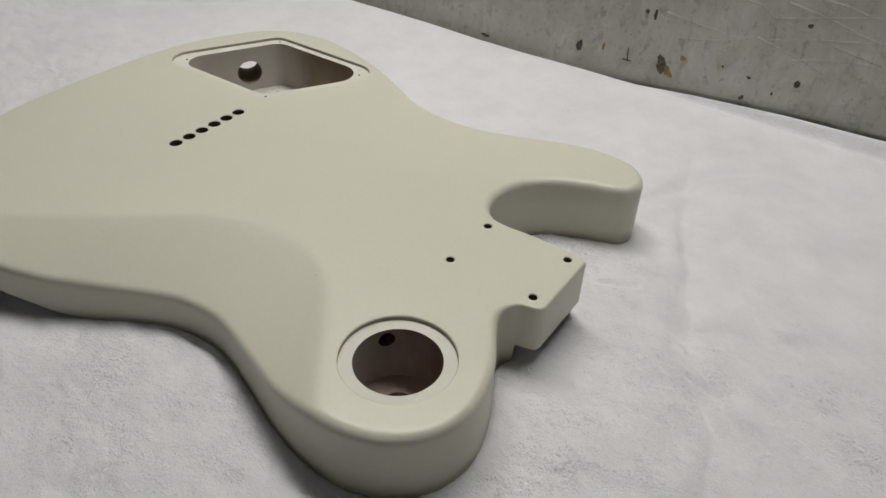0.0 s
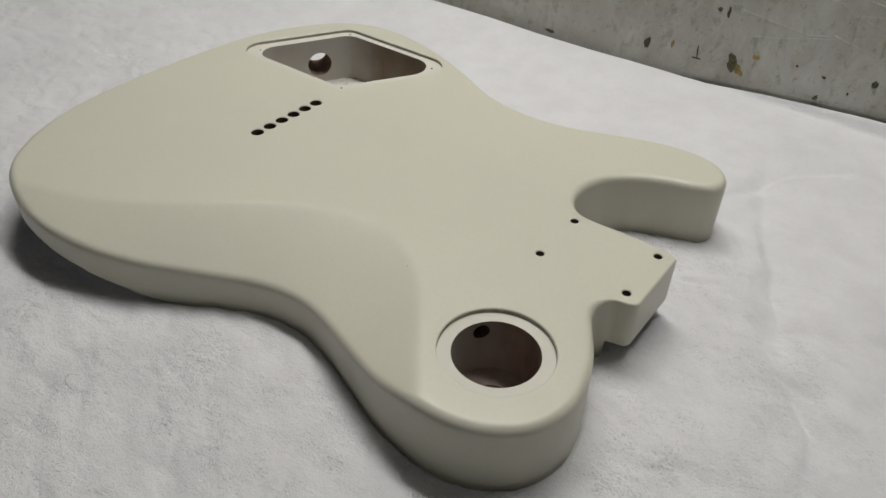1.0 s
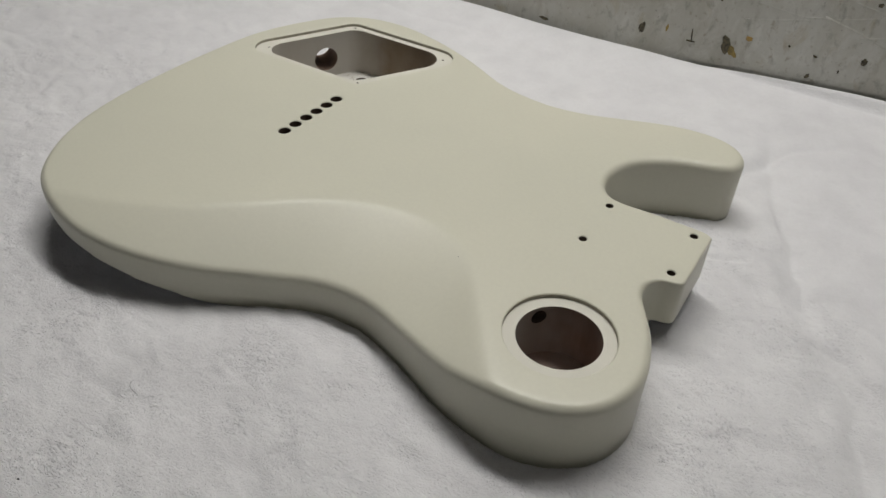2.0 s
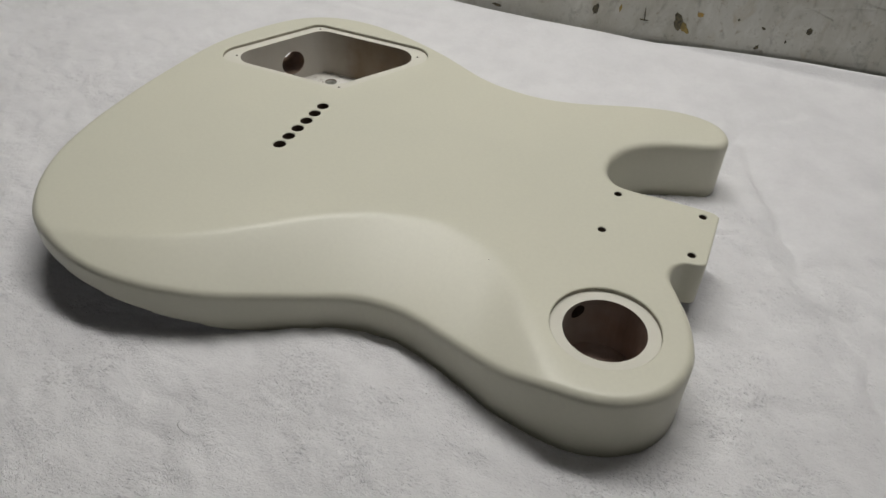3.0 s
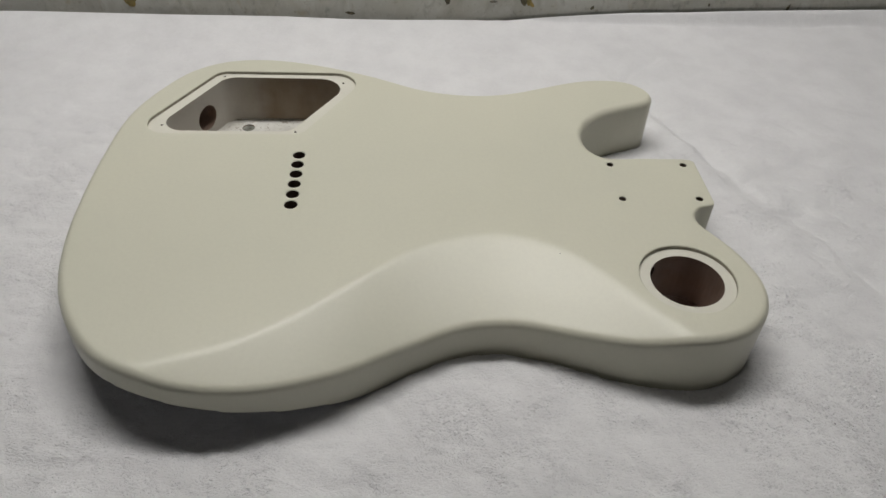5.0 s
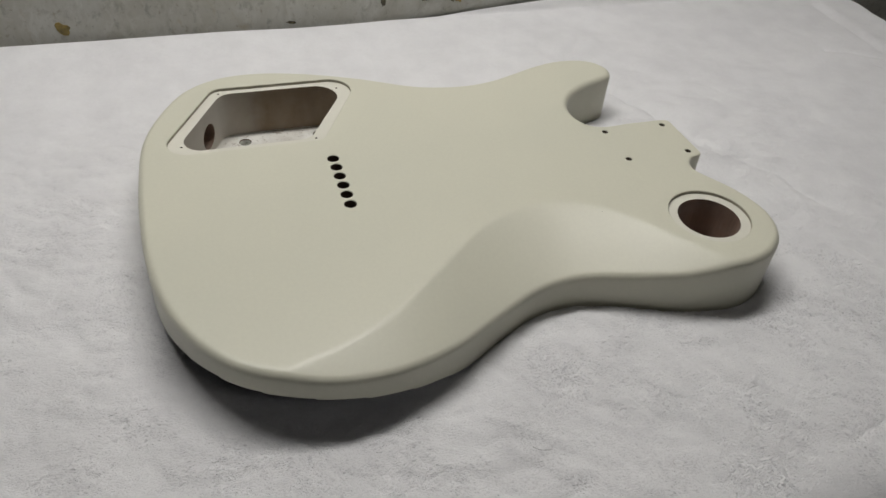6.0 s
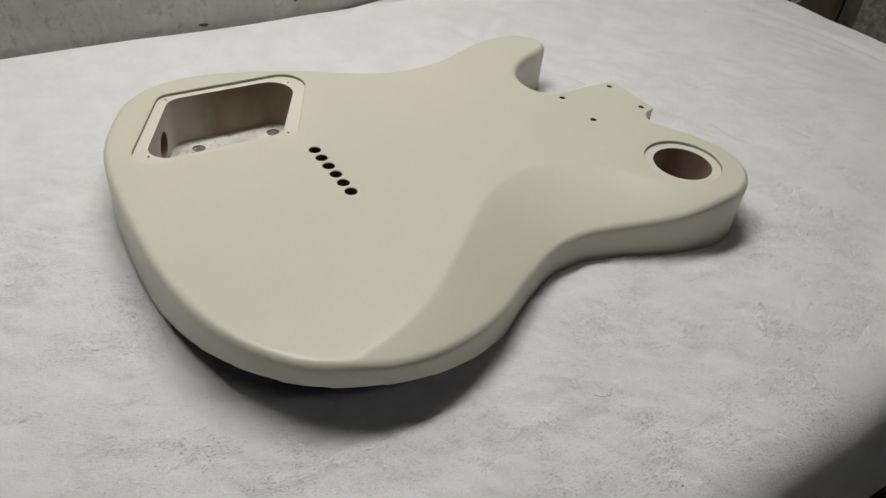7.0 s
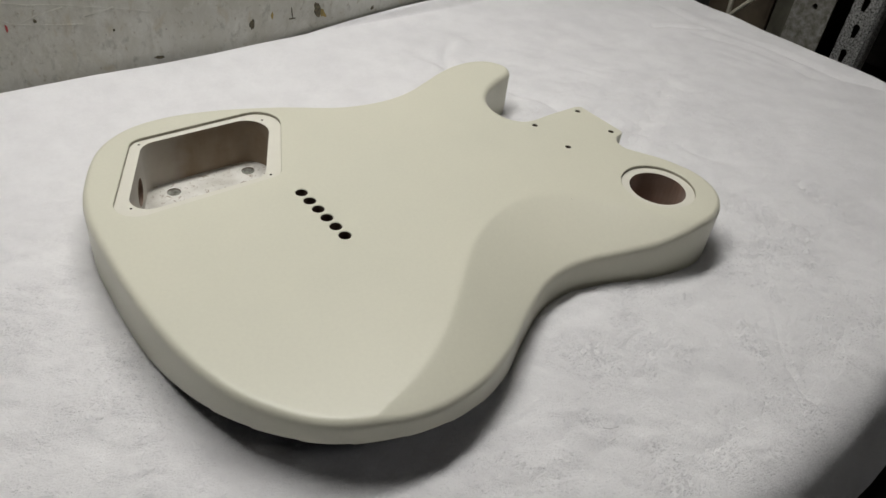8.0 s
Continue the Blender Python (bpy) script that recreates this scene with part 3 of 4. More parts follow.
def build_pile(towel, co, u, v, rough):
    """Fine bent fibres lying in the nap, upright and tangled where the pile is ruffled."""
    rnd = np.random.RandomState(5)
    count = 560000
    x = rnd.uniform(-0.45, 0.60, count)
    s = -0.07 + 0.445 * rnd.uniform(0, 1, count) ** 1.5
    step = u[1] - u[0]
    i = np.clip(((s - v[0]) / step).astype(int), 0, len(v) - 2)
    j = np.clip(((x - u[0]) / step).astype(int), 0, len(u) - 2)
    fi, fj = ((s - v[0]) / step - i)[:, None], ((x - u[0]) / step - j)[:, None]
    base = (co[i, j] * (1 - fj) + co[i, j + 1] * fj) * (1 - fi) + (co[i + 1, j] * (1 - fj) + co[i + 1, j + 1] * fj) * fi
    along, across = co[i, j + 1] - co[i, j], co[i + 1, j] - co[i, j]
    along, across = (a / np.linalg.norm(a, axis=1)[:, None] for a in (along, across))
    up = np.cross(along, across)
    wild = rough[i, j]
    keep = ~((base[:, 2] < 0.0030) & (base[:, 1] > -0.2)) & (rnd.uniform(0, 1, count) < 0.72)
    flat = base[:, :2]
    keep &= ~inside(flat, OUTLINE[::4])
    base, along, across, up, wild, x, s = (a[keep] for a in (base, along, across, up, wild, x, s))
    n = len(base)
    turn = 2.6 * lattice(x, s, 0.06, 31) + 1.2 * lattice(x, s, 0.02, 32) + rnd.normal(0, 0.4, n)
    tilt = 1.42 - 0.22 * rnd.uniform(0, 1, n)
    length = rnd.uniform(0.0009, 0.0018, n)
    lean = along * np.cos(turn)[:, None] + across * np.sin(turn)[:, None]
    way = lean * np.sin(tilt)[:, None] + up * np.cos(tilt)[:, None]
    roll = rnd.normal(0, 0.25, n)[:, None]
    side = np.cross(up, lean) * np.cos(roll) + np.cross(way, np.cross(up, lean)) * np.sin(roll)
    wide = rnd.uniform(0.00011, 0.0002, n)[:, None]
    start = base - up * 0.0003
    mid = start + way * (0.55 * length)[:, None] + up * (0.00018 + 0.00015 * wild)[:, None]
    tip = start + (way * 0.9 + lean * 0.2) * length[:, None]
    pts = np.stack([start - side * wide, start + side * wide, mid - side * wide * 0.8, mid + side * wide * 0.8, tip], 1)
    # tufts: little leaning ridges, thick where the pile is ruffled
    pick = np.nonzero(rnd.uniform(0, 1, n) < (0.20 + 0.5 * smoothstep(wild, 0.15, 0.75)) * (0.6 + 0.4 * smoothstep(x, -0.12, 0.08)) * smoothstep(s, -0.02, 0.01))[0][:210000]
    b, l, c, o = base[pick], along[pick], across[pick], up[pick]
    m = len(pick)
    bend = -0.35 + 0.9 * lattice(x[pick], s[pick], 0.022, 33) + rnd.normal(0, 0.22, m)
    ridge = l * np.cos(bend)[:, None] + c * np.sin(bend)[:, None]
    cross = np.cross(o, ridge)
    half = rnd.uniform(0.0007, 0.0018, m)[:, None]
    broad = rnd.uniform(0.00030, 0.00066, m)[:, None]
    tall = (rnd.uniform(0.00024, 0.00054, m) * (0.55 + 0.5 * wild[pick]) * (1 + 0.25 * (1 - smoothstep(s[pick], 0.02, 0.08)) * smoothstep(x[pick], -0.2, 0.0)))[:, None]
    b = b - o * 0.0001
    tufts = np.stack([b - ridge * half, b - cross * broad, b + o * tall + cross * broad * 0.5, b + cross * broad, b + ridge * half], 1)
    k = (5 * n + np.arange(m)[:, None] * 5)
    tuft_tris = np.concatenate([k + [0, 2, 1], k + [0, 3, 2], k + [4, 1, 2], k + [4, 2, 3]], 1).reshape(-1, 3)
    pts = np.concatenate([pts, tufts])
    wild = np.concatenate([wild, wild[pick]])
    k = np.arange(n)[:, None] * 5
    tris = np.concatenate([k + [0, 1, 3], k + [0, 3, 2], k + [2, 3, 4]], 1).reshape(-1, 3)
    tris = np.concatenate([tris, tuft_tris])
    n += m
    me = bpy.data.meshes.new("nap")
    me.vertices.add(5 * n)
    me.vertices.foreach_set("co", pts.ravel())
    me.loops.add(tris.size)
    me.loops.foreach_set("vertex_index", tris.ravel().astype(np.int32))
    me.polygons.add(len(tris))
    me.polygons.foreach_set("loop_start", np.arange(0, tris.size, 3, dtype=np.int32))
    me.polygons.foreach_set("use_smooth", np.arange(len(tris)) < len(tris) - 4 * m)
    me.update(calc_edges=True)
    me.materials.append(TOWEL)
    me.attributes.new("ruffle", "FLOAT", "POINT").data.foreach_set("value", np.repeat(0.5 + 0.25 * wild, 5))
    ob = tagged(new("nap", me), "short fluffy white nap of the towel", kind="stuff")
    ob.parent = towel


def build_towel():
    step = 0.0015
    u = np.arange(-0.62, 0.6125, step)
    fold, radius, hang, fall = -0.269, 0.027, 0.041, 1.16
    arc = radius * fall
    v = np.arange(-(arc + hang), 0.62, step)  # distance along the cloth from the front fold, backwards positive
    U, V = np.meshgrid(u, v)
    x, s = U.ravel(), V.ravel()
    x = x + 0.003 * lattice(s, s * 0 + 3.1, 0.16, 3) * smoothstep(x, 0.5, 0.61)
    depth_end = WALL_Y + WALL_SLOPE * x - 0.0032
    skew = 0.04 * np.clip(x - 0.06, -0.4, 0.3)  # the front edge of the bench runs a little aslant
    y_flat = fold + skew + np.clip(s, 0, None) / 0.62 * (depth_end - fold - skew)
    ang = np.clip(-s / radius, 0, fall)
    loose = np.clip(-s - arc, 0, None) * (1 + 0.2 * lattice(x, x * 0, 0.05, 15))
    y = np.where(s >= 0, y_flat, fold + skew - radius * np.sin(ang) - loose * math.cos(fall))
    z = np.where(s >= 0, 0.0, -radius * (1 - np.cos(ang)) - loose * math.sin(fall))
    ny, nz = np.where(s >= 0, 0.0, -np.sin(ang)), np.where(s >= 0, 1.0, np.cos(ang))
    rough = smoothstep(lattice(x, s, 0.034, 11) + 0.8 * lattice(x, s, 0.015, 12) + 0.5 * lattice(x, s, 0.006, 13), -1.0, 1.5)
    seam = -crease_line(x, fold + s, SEAM, 0.011, 1.0)
    rough = np.maximum(rough, 0.75 * np.clip(seam, 0, 1) * (0.6 + 0.4 * lattice(x, s, 0.02, 16)))
    rough = np.maximum(rough, (0.42 + 0.3 * lattice(x, s, 0.02, 14)) * np.exp(-(((s - 0.015) / 0.025) ** 2)))
    far_side = (1 - 0.85 * smoothstep(y, 0.05, 0.25)) * (1 - 0.9 * smoothstep(x, 0.28, 0.45))
    rough = rough * far_side
    calm = far_side * smoothstep(s, -0.035, 0.01)
    high = 0.0042 + 0.0010 * lattice(x, s, 0.11, 1) + 0.0006 * lattice(x, s, 0.045, 2) + 0.0003 * lattice(x, s, 0.024, 8)
    wx, wy = x + 0.003 * lattice(x, s, 0.012, 21), s + 0.003 * lattice(x, s, 0.012, 22)
    high += calm * (0.00015 + 0.0005 * rough) * (0.5 - np.abs(lattice(wx, wy * 1.5, 0.0062, 4)))
    high += calm * (0.0001 + 0.00025 * rough) * lattice(wx, wy * 1.3, 0.0036, 5)
    high += calm * 0.0012 * np.abs(lattice(wx + 0.6 * wy, wy, 0.021, 6)) + calm * 0.0007 * lattice(wx + 0.6 * wy, wy, 0.011, 7)
    high += (0.7 + 0.7 * lattice(x, y, 0.03, 53)) * crease_line(x + 0.003 * lattice(x, y, 0.02, 54), y, SEAM, 0.0085, 0.0032, 0.3)
    high += crease_line(x, y, [(0.148, 0.163), (0.161, 0.190), (0.175, 0.222), (0.205, 0.250)], 0.006, 0.0022)
    high += crease_line(x, y, [(0.128, -0.208), (0.101, -0.231), (0.090, -0.242), (0.078, -0.261)], 0.0020, 0.0005, 0.3)
    high += crease_line(x, y, [(0.014, -0.270), (0.022, -0.2735), (0.031, -0.2735)], 0.0018, 0.0006, 0.4)
    high += crease_line(x, y, [(-0.43, 0.19), (-0.403, 0.209), (-0.353, 0.247), (-0.300, 0.290)], 0.008, 0.0014, 0.3)
    high += crease_line(x, y, [(-0.271, 0.271), (-0.199, 0.266), (-0.120, 0.272)], 0.004, 0.0010, 0.3)
    high += crease_line(x, y, [(0.163, 0.061), (0.172, 0.064), (0.181, 0.069)], 0.0022, 0.0014)
    high += crease_line(x, y, [(0.195, 0.045), (0.25, 0.064), (0.31, 0.092)], 0.008, 0.0012)
    high += crease_line(x, y, [(0.215, 0.000), (0.27, 0.022), (0.36, 0.065)], 0.007, 0.0010)
    high += crease_line(x, y, [(0.21, 0.150), (0.26, 0.165), (0.33, 0.205)], 0.009, 0.0012)
    high += 0.0007 * np.abs(lattice(x + 0.3 * y, y * 0.45, 0.022, 52)) * smoothstep(x, 0.36, 0.52)
    high += (0.8 + 0.6 * lattice(x, y, 0.045, 51)) * fall_line(x, y, [(0.545, 0.33), (0.532, 0.172), (0.538, 0.122), (0.554, 0.073), (0.559, 0.018), (0.561, -0.026), (0.582, -0.062), (0.585, -0.25)], 0.0052, 0.0022, 0.018)
    high += crease_line(x, y, [(0.470, 0.178), (0.490, 0.172), (0.512, 0.158), (0.534, 0.143)], 0.0032, 0.0024, 0.15)
    high += fall_line(x, y, [(0.500, 0.140), (0.525, 0.099), (0.531, 0.06), (0.535, 0.026), (0.53, -0.01)], 0.0034, 0.0030, 0.02)
    high += (0.7 + 0.8 * lattice(x, y, 0.035, 56)) * fall_line(x + 0.003 * lattice(x, y, 0.02, 54), y, SEAM[1:7], 0.0019, 0.0042, 0.03)
    high += crease_line(x, y, [(0.33, 0.33), (0.36, 0.20), (0.40, 0.05), (0.47, -0.10)], 0.014, 0.0005)
    high += 0.0007 * lattice(x * 0.45 + 0.5 * y, y, 0.03, 41) * smoothstep(y, 0.13, 0.2)
    # the back edge climbs to the wall: a long rise at one end, a narrow turned-up lip at the other
    upturn = smoothstep(x, 0.0, 0.14)
    crest = np.interp(x, CREST_X, CREST_Z)
    roll = np.interp(x, (0.10, 0.13, 0.20, 0.25, 0.30, 0.45), (0.0035, 0.0045, 0.0075, 0.0110, 0.0140, 0.0160)) * (1 + 0.22 * lattice(x, x * 0 + 0.4, 0.03, 55))
    level = upturn * smoothstep(y, depth_end - 0.06, depth_end - 0.012)
    high = high * (1 - 0.7 * level) + 0.0055 * 0.7 * level + 0.0008 * level * np.exp(-(((y - depth_end + 1.6 * roll) / roll) ** 2))
    rise = (1 - upturn) * smoothstep(y, depth_end - 0.075, depth_end - 0.012) + upturn * smoothstep(y, depth_end - roll, depth_end - 0.0005)
    high = high * (1 - rise) + crest * rise
    high -= 0.007 * (1 - 0.8 * upturn) * smoothstep(y, depth_end - 0.006 + 0.0045 * upturn, depth_end)
    high += 0.0012 * smoothstep(x, 0.57, 0.60) - 0.005 * smoothstep(x, 0.602, 0.6125)
    # pressed down under the body
    pts = np.stack([x, y], 1)
    box_in = (s >= 0) & (x > -0.25) & (x < 0.19) & (y > -0.18) & (y < 0.18)
    idx = np.nonzero(box_in)[0]
    within = inside(pts[idx], OUTLINE[::3])
    gap = gap_to(pts[idx], OUTLINE[::3], 0.03)
    signed = np.where(within, -gap, gap)
    under = front_height(pts[idx, 0], pts[idx, 1])
    press = smoothstep(-signed, -0.0018, 0.0010) * (1 - smoothstep(under, 0.003, 0.007))
    floor_z = BOTTOM - 0.0004 + 0.4 * np.clip(high[idx] - 0.0046, -0.001, 0.0005)
    high[idx] = high[idx] * (1 - press) + np.minimum(high[idx], floor_z) * press
    co = np.stack([x, y + ny * high, z + nz * high], 1)
    rows, cols = len(v), len(u)
    i = np.arange(rows * cols).reshape(rows, cols)
    quads = np.stack([i[:-1, :-1], i[:-1, 1:], i[1:, 1:], i[1:, :-1]], -1).reshape(-1, 4)
    me = bpy.data.meshes.new("cloth")
    me.vertices.add(len(co))
    me.vertices.foreach_set("co", co.ravel())
    me.loops.add(quads.size)
    me.loops.foreach_set("vertex_index", quads.ravel().astype(np.int32))
    me.polygons.add(len(quads))
    me.polygons.foreach_set("loop_start", np.arange(0, quads.size, 4, dtype=np.int32))
    me.polygons.foreach_set("use_smooth", np.ones(len(quads), bool))
    me.update(calc_edges=True)
    me.materials.append(TOWEL)
    me.attributes.new("ruffle", "FLOAT", "POINT").data.foreach_set("value", 0.5 + 0.25 * rough)
    ob = tagged(new("towel", me), "thick white plush towel spread over the bench, lightly creased", "towel")
    build_pile(ob, co.reshape(rows, cols, 3), u, v, rough.reshape(rows, cols))
    return ob


build_towel()


def build_thread():
    pts = [(-0.0492 + 0.0001 * k + 0.00010 * k * k, -0.2080 - 0.00105 * k + 0.00006 * k * k, 0.0071 + 0.0006 * math.sin(k * 0.4)) for k in range(10)]
    ob = mesh_object("thread", tube(pts, 0.00009, 5), THREAD)
    return tagged(ob, "short fine dark stray thread on the towel", "thread")


build_thread()


def build_speck(x, y, z, size, seed, label):
    rnd = random.Random(seed)
    bm = bmesh.new()
    bmesh.ops.create_icosphere(bm, subdivisions=1, radius=size)
    for v in bm.verts:
        v.co = Vector((v.co.x * rnd.uniform(0.7, 1.6), v.co.y * rnd.uniform(0.6, 1.1), v.co.z * 0.5)) + Vector((x, y, z))
    return tagged(mesh_object("dust_speck", bm, THREAD), label, "speck", group="dark specks")


build_speck(-0.047, -0.273, 0.0050, 0.0006, 1, "tiny dark speck lying on the white towel")
build_speck(0.1955, -0.1665, 0.0058, 0.0005, 2, "tiny dark speck lying on the white towel")
build_speck(0.0555, -0.071, float(back_height(np.array([0.0555]), np.array([-0.071]))[0]), 0.0003, 3, "tiny dark dust speck on the cream paint")


# ---- bench, wall and room ----
def build_bench():
    thing = tagged(new("workbench"), "wooden workbench covered by the white towel", "workbench")
    part("bench_top", box(-0.62, 0.606, -0.235, 0.29, -0.045, -0.003, 0.004), WOOD, thing)
    for x in (-0.57, 0.55):
        for y in (-0.24, 0.25):
            part("leg", box(x - 0.035, x + 0.035, y - 0.035, y + 0.035, -0.9, -0.045, 0.003), WOOD, thing)


def wall_y(x):
    return WALL_Y + WALL_SLOPE * x


def build_wall():
    bm = bmesh.new()
    x0, x1 = -2.0, 0.78
    base = [(x0, wall_y(x0)), (x1, wall_y(x1)), (x1, wall_y(x1) + 0.12), (x0, wall_y(x0) + 0.12)]
    low = [bm.verts.new((x, y, -0.9)) for x, y in base]
    high = [bm.verts.new((x, y, 1.72)) for x, y in base]
    bm.faces.new(low[::-1])
    bm.faces.new(high)
    for k in range(4):
        bm.faces.new((low[k], low[(k + 1) % 4], high[(k + 1) % 4], high[k]))
    return tagged(mesh_object("wall_north", bm, WALL, None, "", False), "old grey-white painted wall, stained and chipped", "wall", kind="structure")


def blotch(x, z, wide, tall, seed, thick=0.0007, lean=0.0, points=13):
    """A thin ragged flake on the wall."""
    rnd = random.Random(seed)
    bm = bmesh.new()
    front, rear = [], []
    for k in range(points):
        a = 2 * math.pi * k / points
        r = 1 + rnd.uniform(-0.30, 0.24)
        dx, dz = 0.5 * wide * r * math.cos(a), 0.5 * tall * r * math.sin(a)
        dx += lean * dz
        for ring, lift in ((front, thick), (rear, -0.001)):
            ring.append(bm.verts.new((x + dx * (1 if lift < 0 else 0.9), wall_y(x + dx) - lift, z + dz)))
    bm.faces.new(front)
    for k in range(points):
        n = (k + 1) % points
        bm.faces.new((front[k], front[n], rear[n], rear[k]))
    return bm


wall = build_wall()
build_bench()

# marks on the wall
for name, label, mat, x, z, wide, tall, lean in (
    ("paint_chip", "ochre lower lip of a flaked patch", OCHRE, 0.0925, 0.0248, 0.0085, 0.0110, -0.75),
    ("paint_chip", "dark bare middle of a flaked patch", DARK_CHIP, 0.0873, 0.0290, 0.0088, 0.0150, -0.15),
    ("paint_chip", "olive brown paint chip", DARK_CHIP, 0.0108, 0.0262, 0.0062, 0.0105, 0.1),
    ("paint_spot", "orange paint spot", ORANGE, 0.1050, 0.0386, 0.0062, 0.0042, 0.0),
    ("paint_spot", "ochre streak", OCHRE, 0.0335, 0.0315, 0.0030, 0.0065, 0.1),
    ("paint_chip", "dark round chip", DARK_CHIP, 0.1970, 0.0413, 0.0052, 0.0055, 0.0),
    ("paint_chip", "small dark chip", DARK_CHIP, 0.1590, 0.0185, 0.0038, 0.0048, 0.5),
    ("paint_chip", "small dark chip", DARK_CHIP, 0.1600, 0.0367, 0.0035, 0.0022, -0.3),
    ("paint_chip", "small dark chip", DARK_CHIP, 0.1380, 0.0403, 0.0020, 0.0022, 0.0),
    ("paint_chip", "small dark chip", DARK_CHIP, 0.1810, 0.0284, 0.0018, 0.0030, 0.0),
    ("paint_chip", "small dark chip", DARK_CHIP, 0.0740, 0.0695, 0.0034, 0.0085, 0.0),
    ("paint_chip", "small dark chip", DARK_CHIP, 0.0665, 0.0705, 0.0042, 0.0038, 0.0),
    ("paint_chip", "small dark chip", DARK_CHIP, 0.1930, 0.0877, 0.0040, 0.0038, 0.0),
    ("paint_chip", "dark notch at the foot of the wall", DARK_CHIP, -0.0870, 0.0125, 0.0085, 0.0036, -1.2),
    ("paint_chip", "dark hairline crack", DARK_CHIP, 0.0565, 0.0300, 0.0010, 0.0120, -0.1),
    ("paint_chip", "dark hairline crack", DARK_CHIP, 0.0565, 0.0245, 0.0090, 0.0013, 0.0),
    ("paint_spot", "red paint mark", RED_MARK, -0.2080, 0.0630, 0.0022, 0.0065, 0.0),
    ("paint_spot", "yellow ochre stain", OCHRE, -0.2970, 0.0255, 0.0140, 0.0120, -0.4),
    ("paint_chip", "small dark chip", DARK_CHIP, -0.1240, 0.0460, 0.0022, 0.0024, 0.0),
    ("paint_chip", "small dark chip", DARK_CHIP, -0.1860, 0.0655, 0.0030, 0.0030, 0.0),
    ("paint_chip", "small dark chip", DARK_CHIP, -0.0700, 0.0705, 0.0025, 0.0050, 0.0),
    ("paint_chip", "small dark chip", DARK_CHIP, 0.2816, 0.0219, 0.0024, 0.0032, 0.0),
    ("paint_chip", "small dark chip", DARK_CHIP, 0.3682, 0.0195, 0.0036, 0.0060, 0.3),
):
    part(name, blotch(x, z, wide, tall, int(abs(x) * 1e4 + z * 1e5), 0.0011 if "middle" in label else 0.0007, lean), mat, wall, label, False)


def wall_line(points):
    return tube([(x, wall_y(x) + 0.00187, z) for x, z in points], 0.0020, 24)


for points in (
    ((0.0964, 0.0544), (0.1194, 0.0586), (0.1622, 0.0688), (0.2018, 0.0787), (0.2432, 0.0856), (0.31, 0.098)),
    ((0.1654, 0.0879), (0.1966, 0.0947), (0.2394, 0.1047), (0.30, 0.119)),
    ((0.187, 0.0588), (0.2067, 0.0636), (0.2258, 0.0677), (0.249, 0.0694), (0.30, 0.073)),
    ((0.0822, 0.0743), (0.0997, 0.0712), (0.1168, 0.0691), (0.1406, 0.0663), (0.1572, 0.0690)),
    ((0.1433, 0.0972), (0.1546, 0.0953), (0.1651, 0.0887), (0.1789, 0.0853), (0.1966, 0.0819), (0.2193, 0.0751), (0.249, 0.0694)),
    ((0.1739, 0.1017), (0.1914, 0.0983), (0.2088, 0.0945), (0.2264, 0.0892), (0.2463, 0.0855), (0.29, 0.073)),
    ((0.1961, 0.1088), (0.2124, 0.1073), (0.2291, 0.1036), (0.2401, 0.1028), (0.29, 0.091)),
    ((0.1572, 0.0709), (0.1717, 0.0666), (0.1881, 0.0624), (0.212, 0.054)),
    ((-0.245, 0.088), (-0.2078, 0.0841), (-0.1879, 0.0789), (-0.1666, 0.0759), (-0.1311, 0.0675), (-0.1025, 0.0606), (-0.0902, 0.0564)),
    ((-0.235, 0.080), (-0.2111, 0.0703), (-0.2038, 0.0657), (-0.1952, 0.0655), (-0.1858, 0.0691), (-0.1765, 0.0713), (-0.1626, 0.0737)),
    ((-0.240, 0.069), (-0.212, 0.0663), (-0.1914, 0.0634), (-0.1701, 0.059), (-0.1474, 0.0563)),
    ((-0.1463, 0.0621), (-0.1316, 0.0645), (-0.1214, 0.0668)),
):
    part("paint_ridge", wall_line(points), WALL, wall, "raised thin paint line")

tagged(mesh_object("floor", box(-2.1, 2.4, -2.4, 1.2, -1.0, -0.9), CONCRETE, None, "", False), "grey concrete floor in shade", "floor", kind="structure")
tagged(mesh_object("ceiling", box(-2.1, 2.4, -2.4, 1.2, 1.72, 1.82), PLASTER, None, "", False), "plain grey ceiling", "ceiling", kind="structure")
tagged(mesh_object("wall_west", box(-2.1, -2.0, -2.3, 0.25, -0.9, 1.72), PLASTER, None, "", False), "plain grey wall", "wall", kind="structure")
tagged(mesh_object("wall_south", box(-2.1, 2.4, -2.4, -2.3, -0.9, 1.72), PLASTER, None, "", False), "plain grey wall", "wall", kind="structure")
tagged(mesh_object("wall_east", box(2.3, 2.4, -2.3, 1.1, -0.9, 1.72), PLASTER, None, "", False), "plain grey wall", "wall", kind="structure")
tagged(mesh_object("wall_alcove", box(0.90, 2.4, 1.1, 1.2, -0.9, 1.72), PLASTER, None, "", False), "plain grey wall behind the rack", "wall", kind="structure")
tagged(mesh_object("wall_return", box(0.785, 0.90, 0.365, 1.2, -0.9, 1.72), PLASTER, None, "", False), "plain grey wall end", "wall", kind="structure")


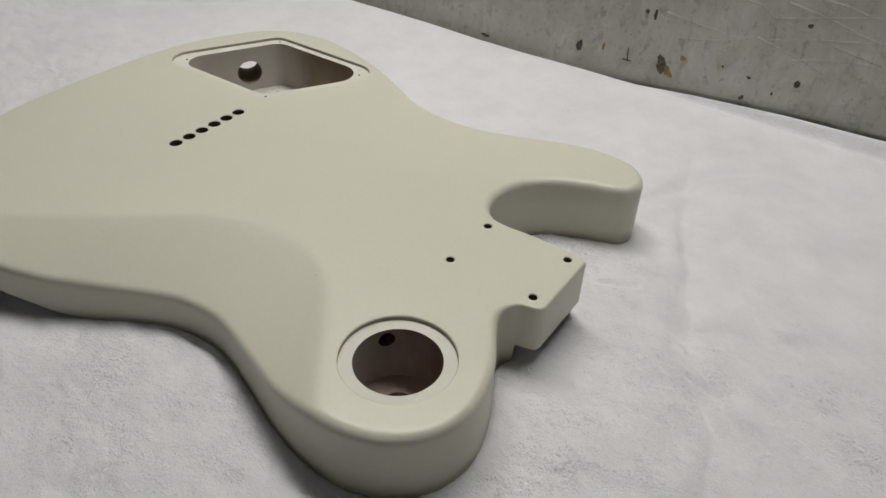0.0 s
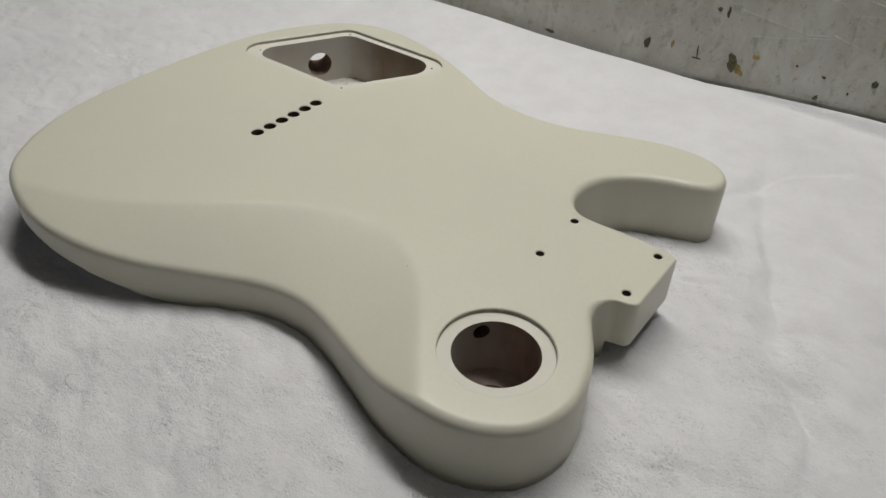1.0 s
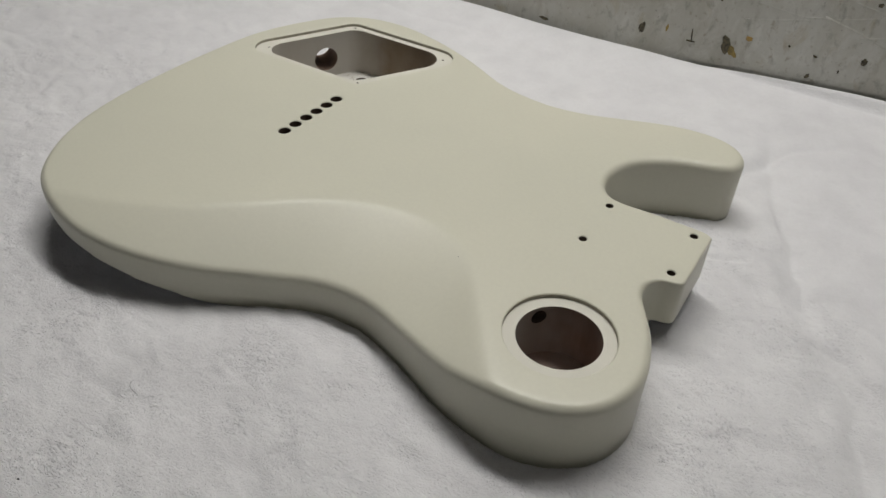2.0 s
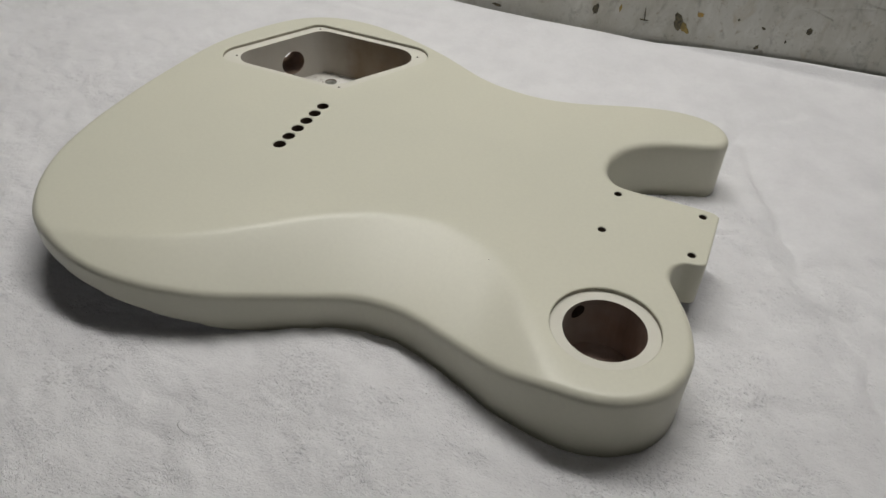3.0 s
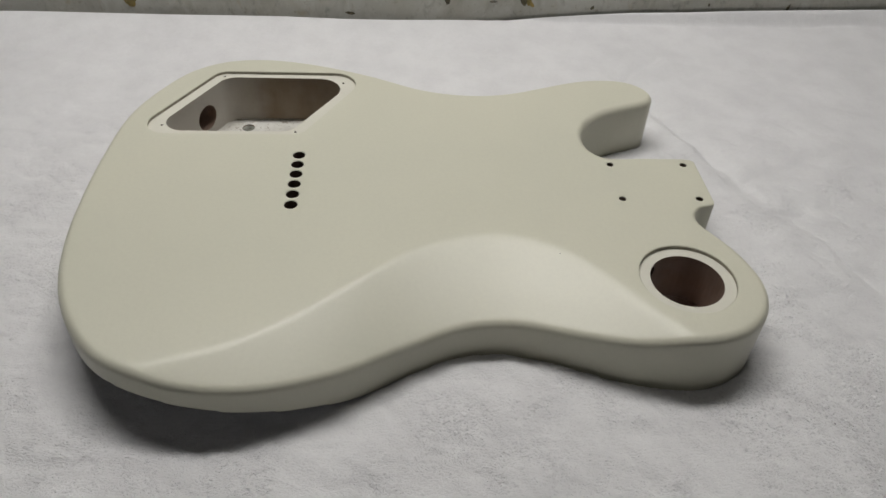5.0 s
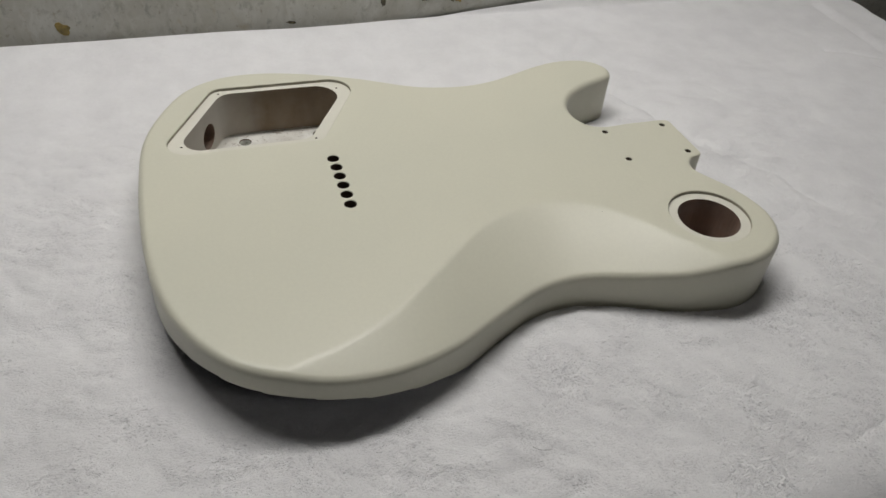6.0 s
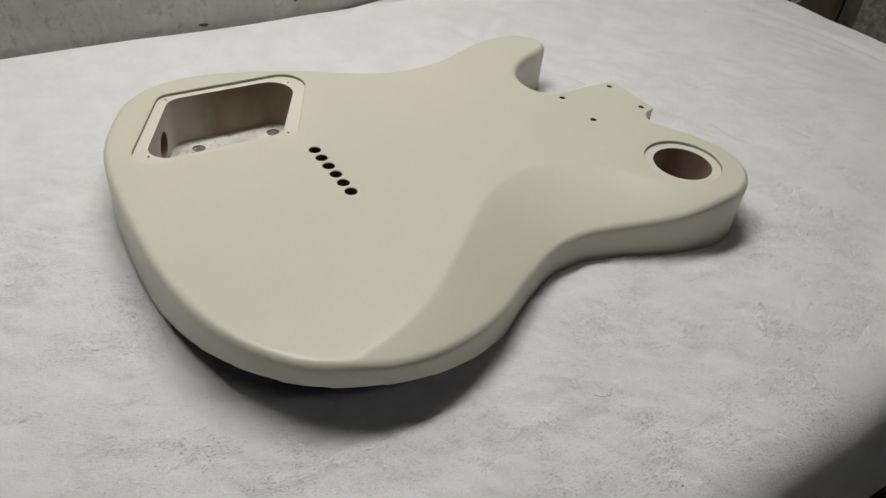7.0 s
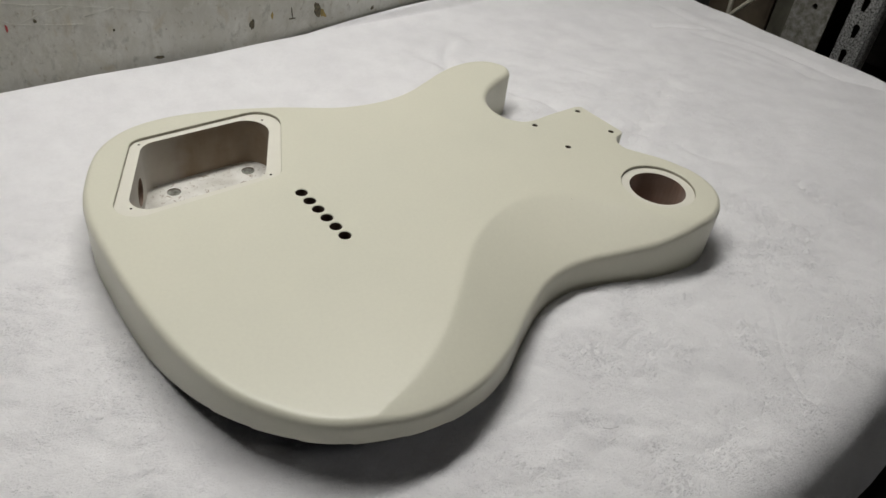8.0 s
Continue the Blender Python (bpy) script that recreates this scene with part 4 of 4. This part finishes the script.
def build_lamp(x, y, z, wide, deep, label, glow):
    thing = tagged(new("ceiling_lamp"), label, "ceiling lamp")
    part("housing", box(x - wide / 2 - 0.03, x + wide / 2 + 0.03, y - deep / 2 - 0.03, y + deep / 2 + 0.03, z + 0.03, z + 0.08, 0.006), WHITE_METAL, thing)
    for side in (-0.35, 0.35):
        part("hanger", tube([(x + side * wide, y, z + 0.075), (x + side * wide, y, 1.719)], 0.003, 8), STEEL, thing)
    part("diffuser", box(x - wide / 2, x + wide / 2, y - deep / 2, y + deep / 2, z + 0.012, z + 0.03, 0.004), glow, thing)


build_lamp(-0.07, 0.230, 0.975, 0.84, 0.13, "long white lamp with a glowing diffuser above the bench", LAMP)
# Housing and glow of the added fill lamp, never in view.
build_lamp(0.6, -1.6, 1.665, 1.1, 0.3, "added unseen fill lamp, long and white with a glowing diffuser", FILL_LAMP)


# ---- storage rack beyond the bench ----
def keyhole(y, z, r):
    return [(y + r * math.cos(a), z + r * math.sin(a)) for a in [math.pi * k / 8 for k in range(-1, 10)]] + [(y - 0.55 * r, z - 3.0 * r), (y + 0.55 * r, z - 3.0 * r)]


def slotted_face(y0, y1, z0, z1, holes, thick):
    """An upright sheet in the plane x = 0 with holes cut through it."""
    shell = Shell()
    outer = np.array([(y0, z0), (y1, z0), (y1, z1), (y0, z1)])
    fronts, rears = [], []
    for loop in [outer, *holes]:
        a, b = shell.ring(np.array(loop), 0.0), shell.ring(np.array(loop), thick)
        fronts.append(a), rears.append(b)
        shell.strip(a, b, 0)
    shell.cap(fronts[0], fronts[1:], None, 0)
    shell.cap(rears[0], rears[1:], None, 0)
    bm = bmesh.new()
    vs = [bm.verts.new((h, x, y)) for x, y, h in shell.points]
    for f in shell.faces:
        bm.faces.new([vs[i] for i in f])
    return bm


def build_slotted_post(x, y):
    thing = tagged(new("slotted_post"), "zinc-coated slotted steel angle post of a storage rack", "rack post")
    thing.location = (x, y, 0)
    holes = [keyhole(0.018 + 0.002 * (k % 2), -0.389 + 0.0375 * k, 0.0050) for k in range(22)]
    part("flange", slotted_face(0, 0.036, -0.898, 0.62, holes, 0.0022), ZINC, thing, "spangled zinc face with keyhole slots", False)
    part("side_flange", box(0.0022, 0.036, 0, 0.0022, -0.898, 0.62), ZINC, thing)
    return thing


def build_plate_post(x, y):
    thing = tagged(new("rack_upright"), "wide weathered grey steel upright with bolt holes", "rack upright")
    thing.location = (x, y, 0)
    holes = [[(0.026 + 0.0042 * math.cos(a), z + 0.0042 * math.sin(a)) for a in [2 * math.pi * k / 14 for k in range(14)]] for z in (-0.35, -0.2, -0.08, -0.008, 0.15, 0.3)]
    part("plate", slotted_face(0, 0.058, -0.898, 0.62, holes, 0.003), STEEL, thing, "", False)
    bm = bmesh.new()
    foot = [(0.0, 0.058), (0.022, 0.094), (0.0246, 0.0925), (0.0031, 0.0565)]
    low = [bm.verts.new((px, py, -0.898)) for px, py in foot]
    high = [bm.verts.new((px, py, 0.62)) for px, py in foot]
    bm.faces.new(low), bm.faces.new(high)
    for k in range(4):
        bm.faces.new((low[k], low[(k + 1) % 4], high[(k + 1) % 4], high[k]))
    part("folded_flange", bm, DULL_STEEL, thing, "dull olive-grey folded flange", False)
    return thing


build_slotted_post(0.80, 0.0575)
build_plate_post(0.80, 0.117)


def build_cabinet():
    thing = tagged(new("storage_cabinet"), "dark brown storage cabinet in deep shade", "cabinet")
    part("back_panel", box(1.28, 1.30, -0.9, 0.95, -0.9, 0.7), BLACK, thing)
    for z in (-0.62, -0.22, 0.2, 0.55):
        part("shelf", box(0.86, 1.28, -0.9, 0.95, z - 0.02, z), BROWN, thing)
    part("door", box(0.835, 0.852, 0.225, 0.33, -0.88, 0.62, 0.003), BROWN, thing)


build_cabinet()

for points in (
    [(0.668, 0.193, -0.40), (0.668, 0.194, -0.2), (0.667, 0.196, -0.05), (0.667, 0.199, 0.02), (0.670, 0.203, 0.12), (0.69, 0.21, 0.3)],
    [(0.672, 0.215, -0.044), (0.669, 0.200, -0.026), (0.667, 0.186, -0.008), (0.666, 0.165, 0.018), (0.668, 0.138, 0.05), (0.68, 0.08, 0.11), (0.70, 0.0, 0.20)],
):
    smooth_points = []
    for k in range(len(points) - 1):
        a, b = Vector(points[k]), Vector(points[k + 1])
        smooth_points += [a.lerp(b, q / 4) for q in range(4)]
    tagged(mesh_object("cable", tube(smooth_points + [Vector(points[-1])], 0.0032, 10), CABLE), "ivory plastic cable hanging beside the rack", "cable", group="cables by the rack")
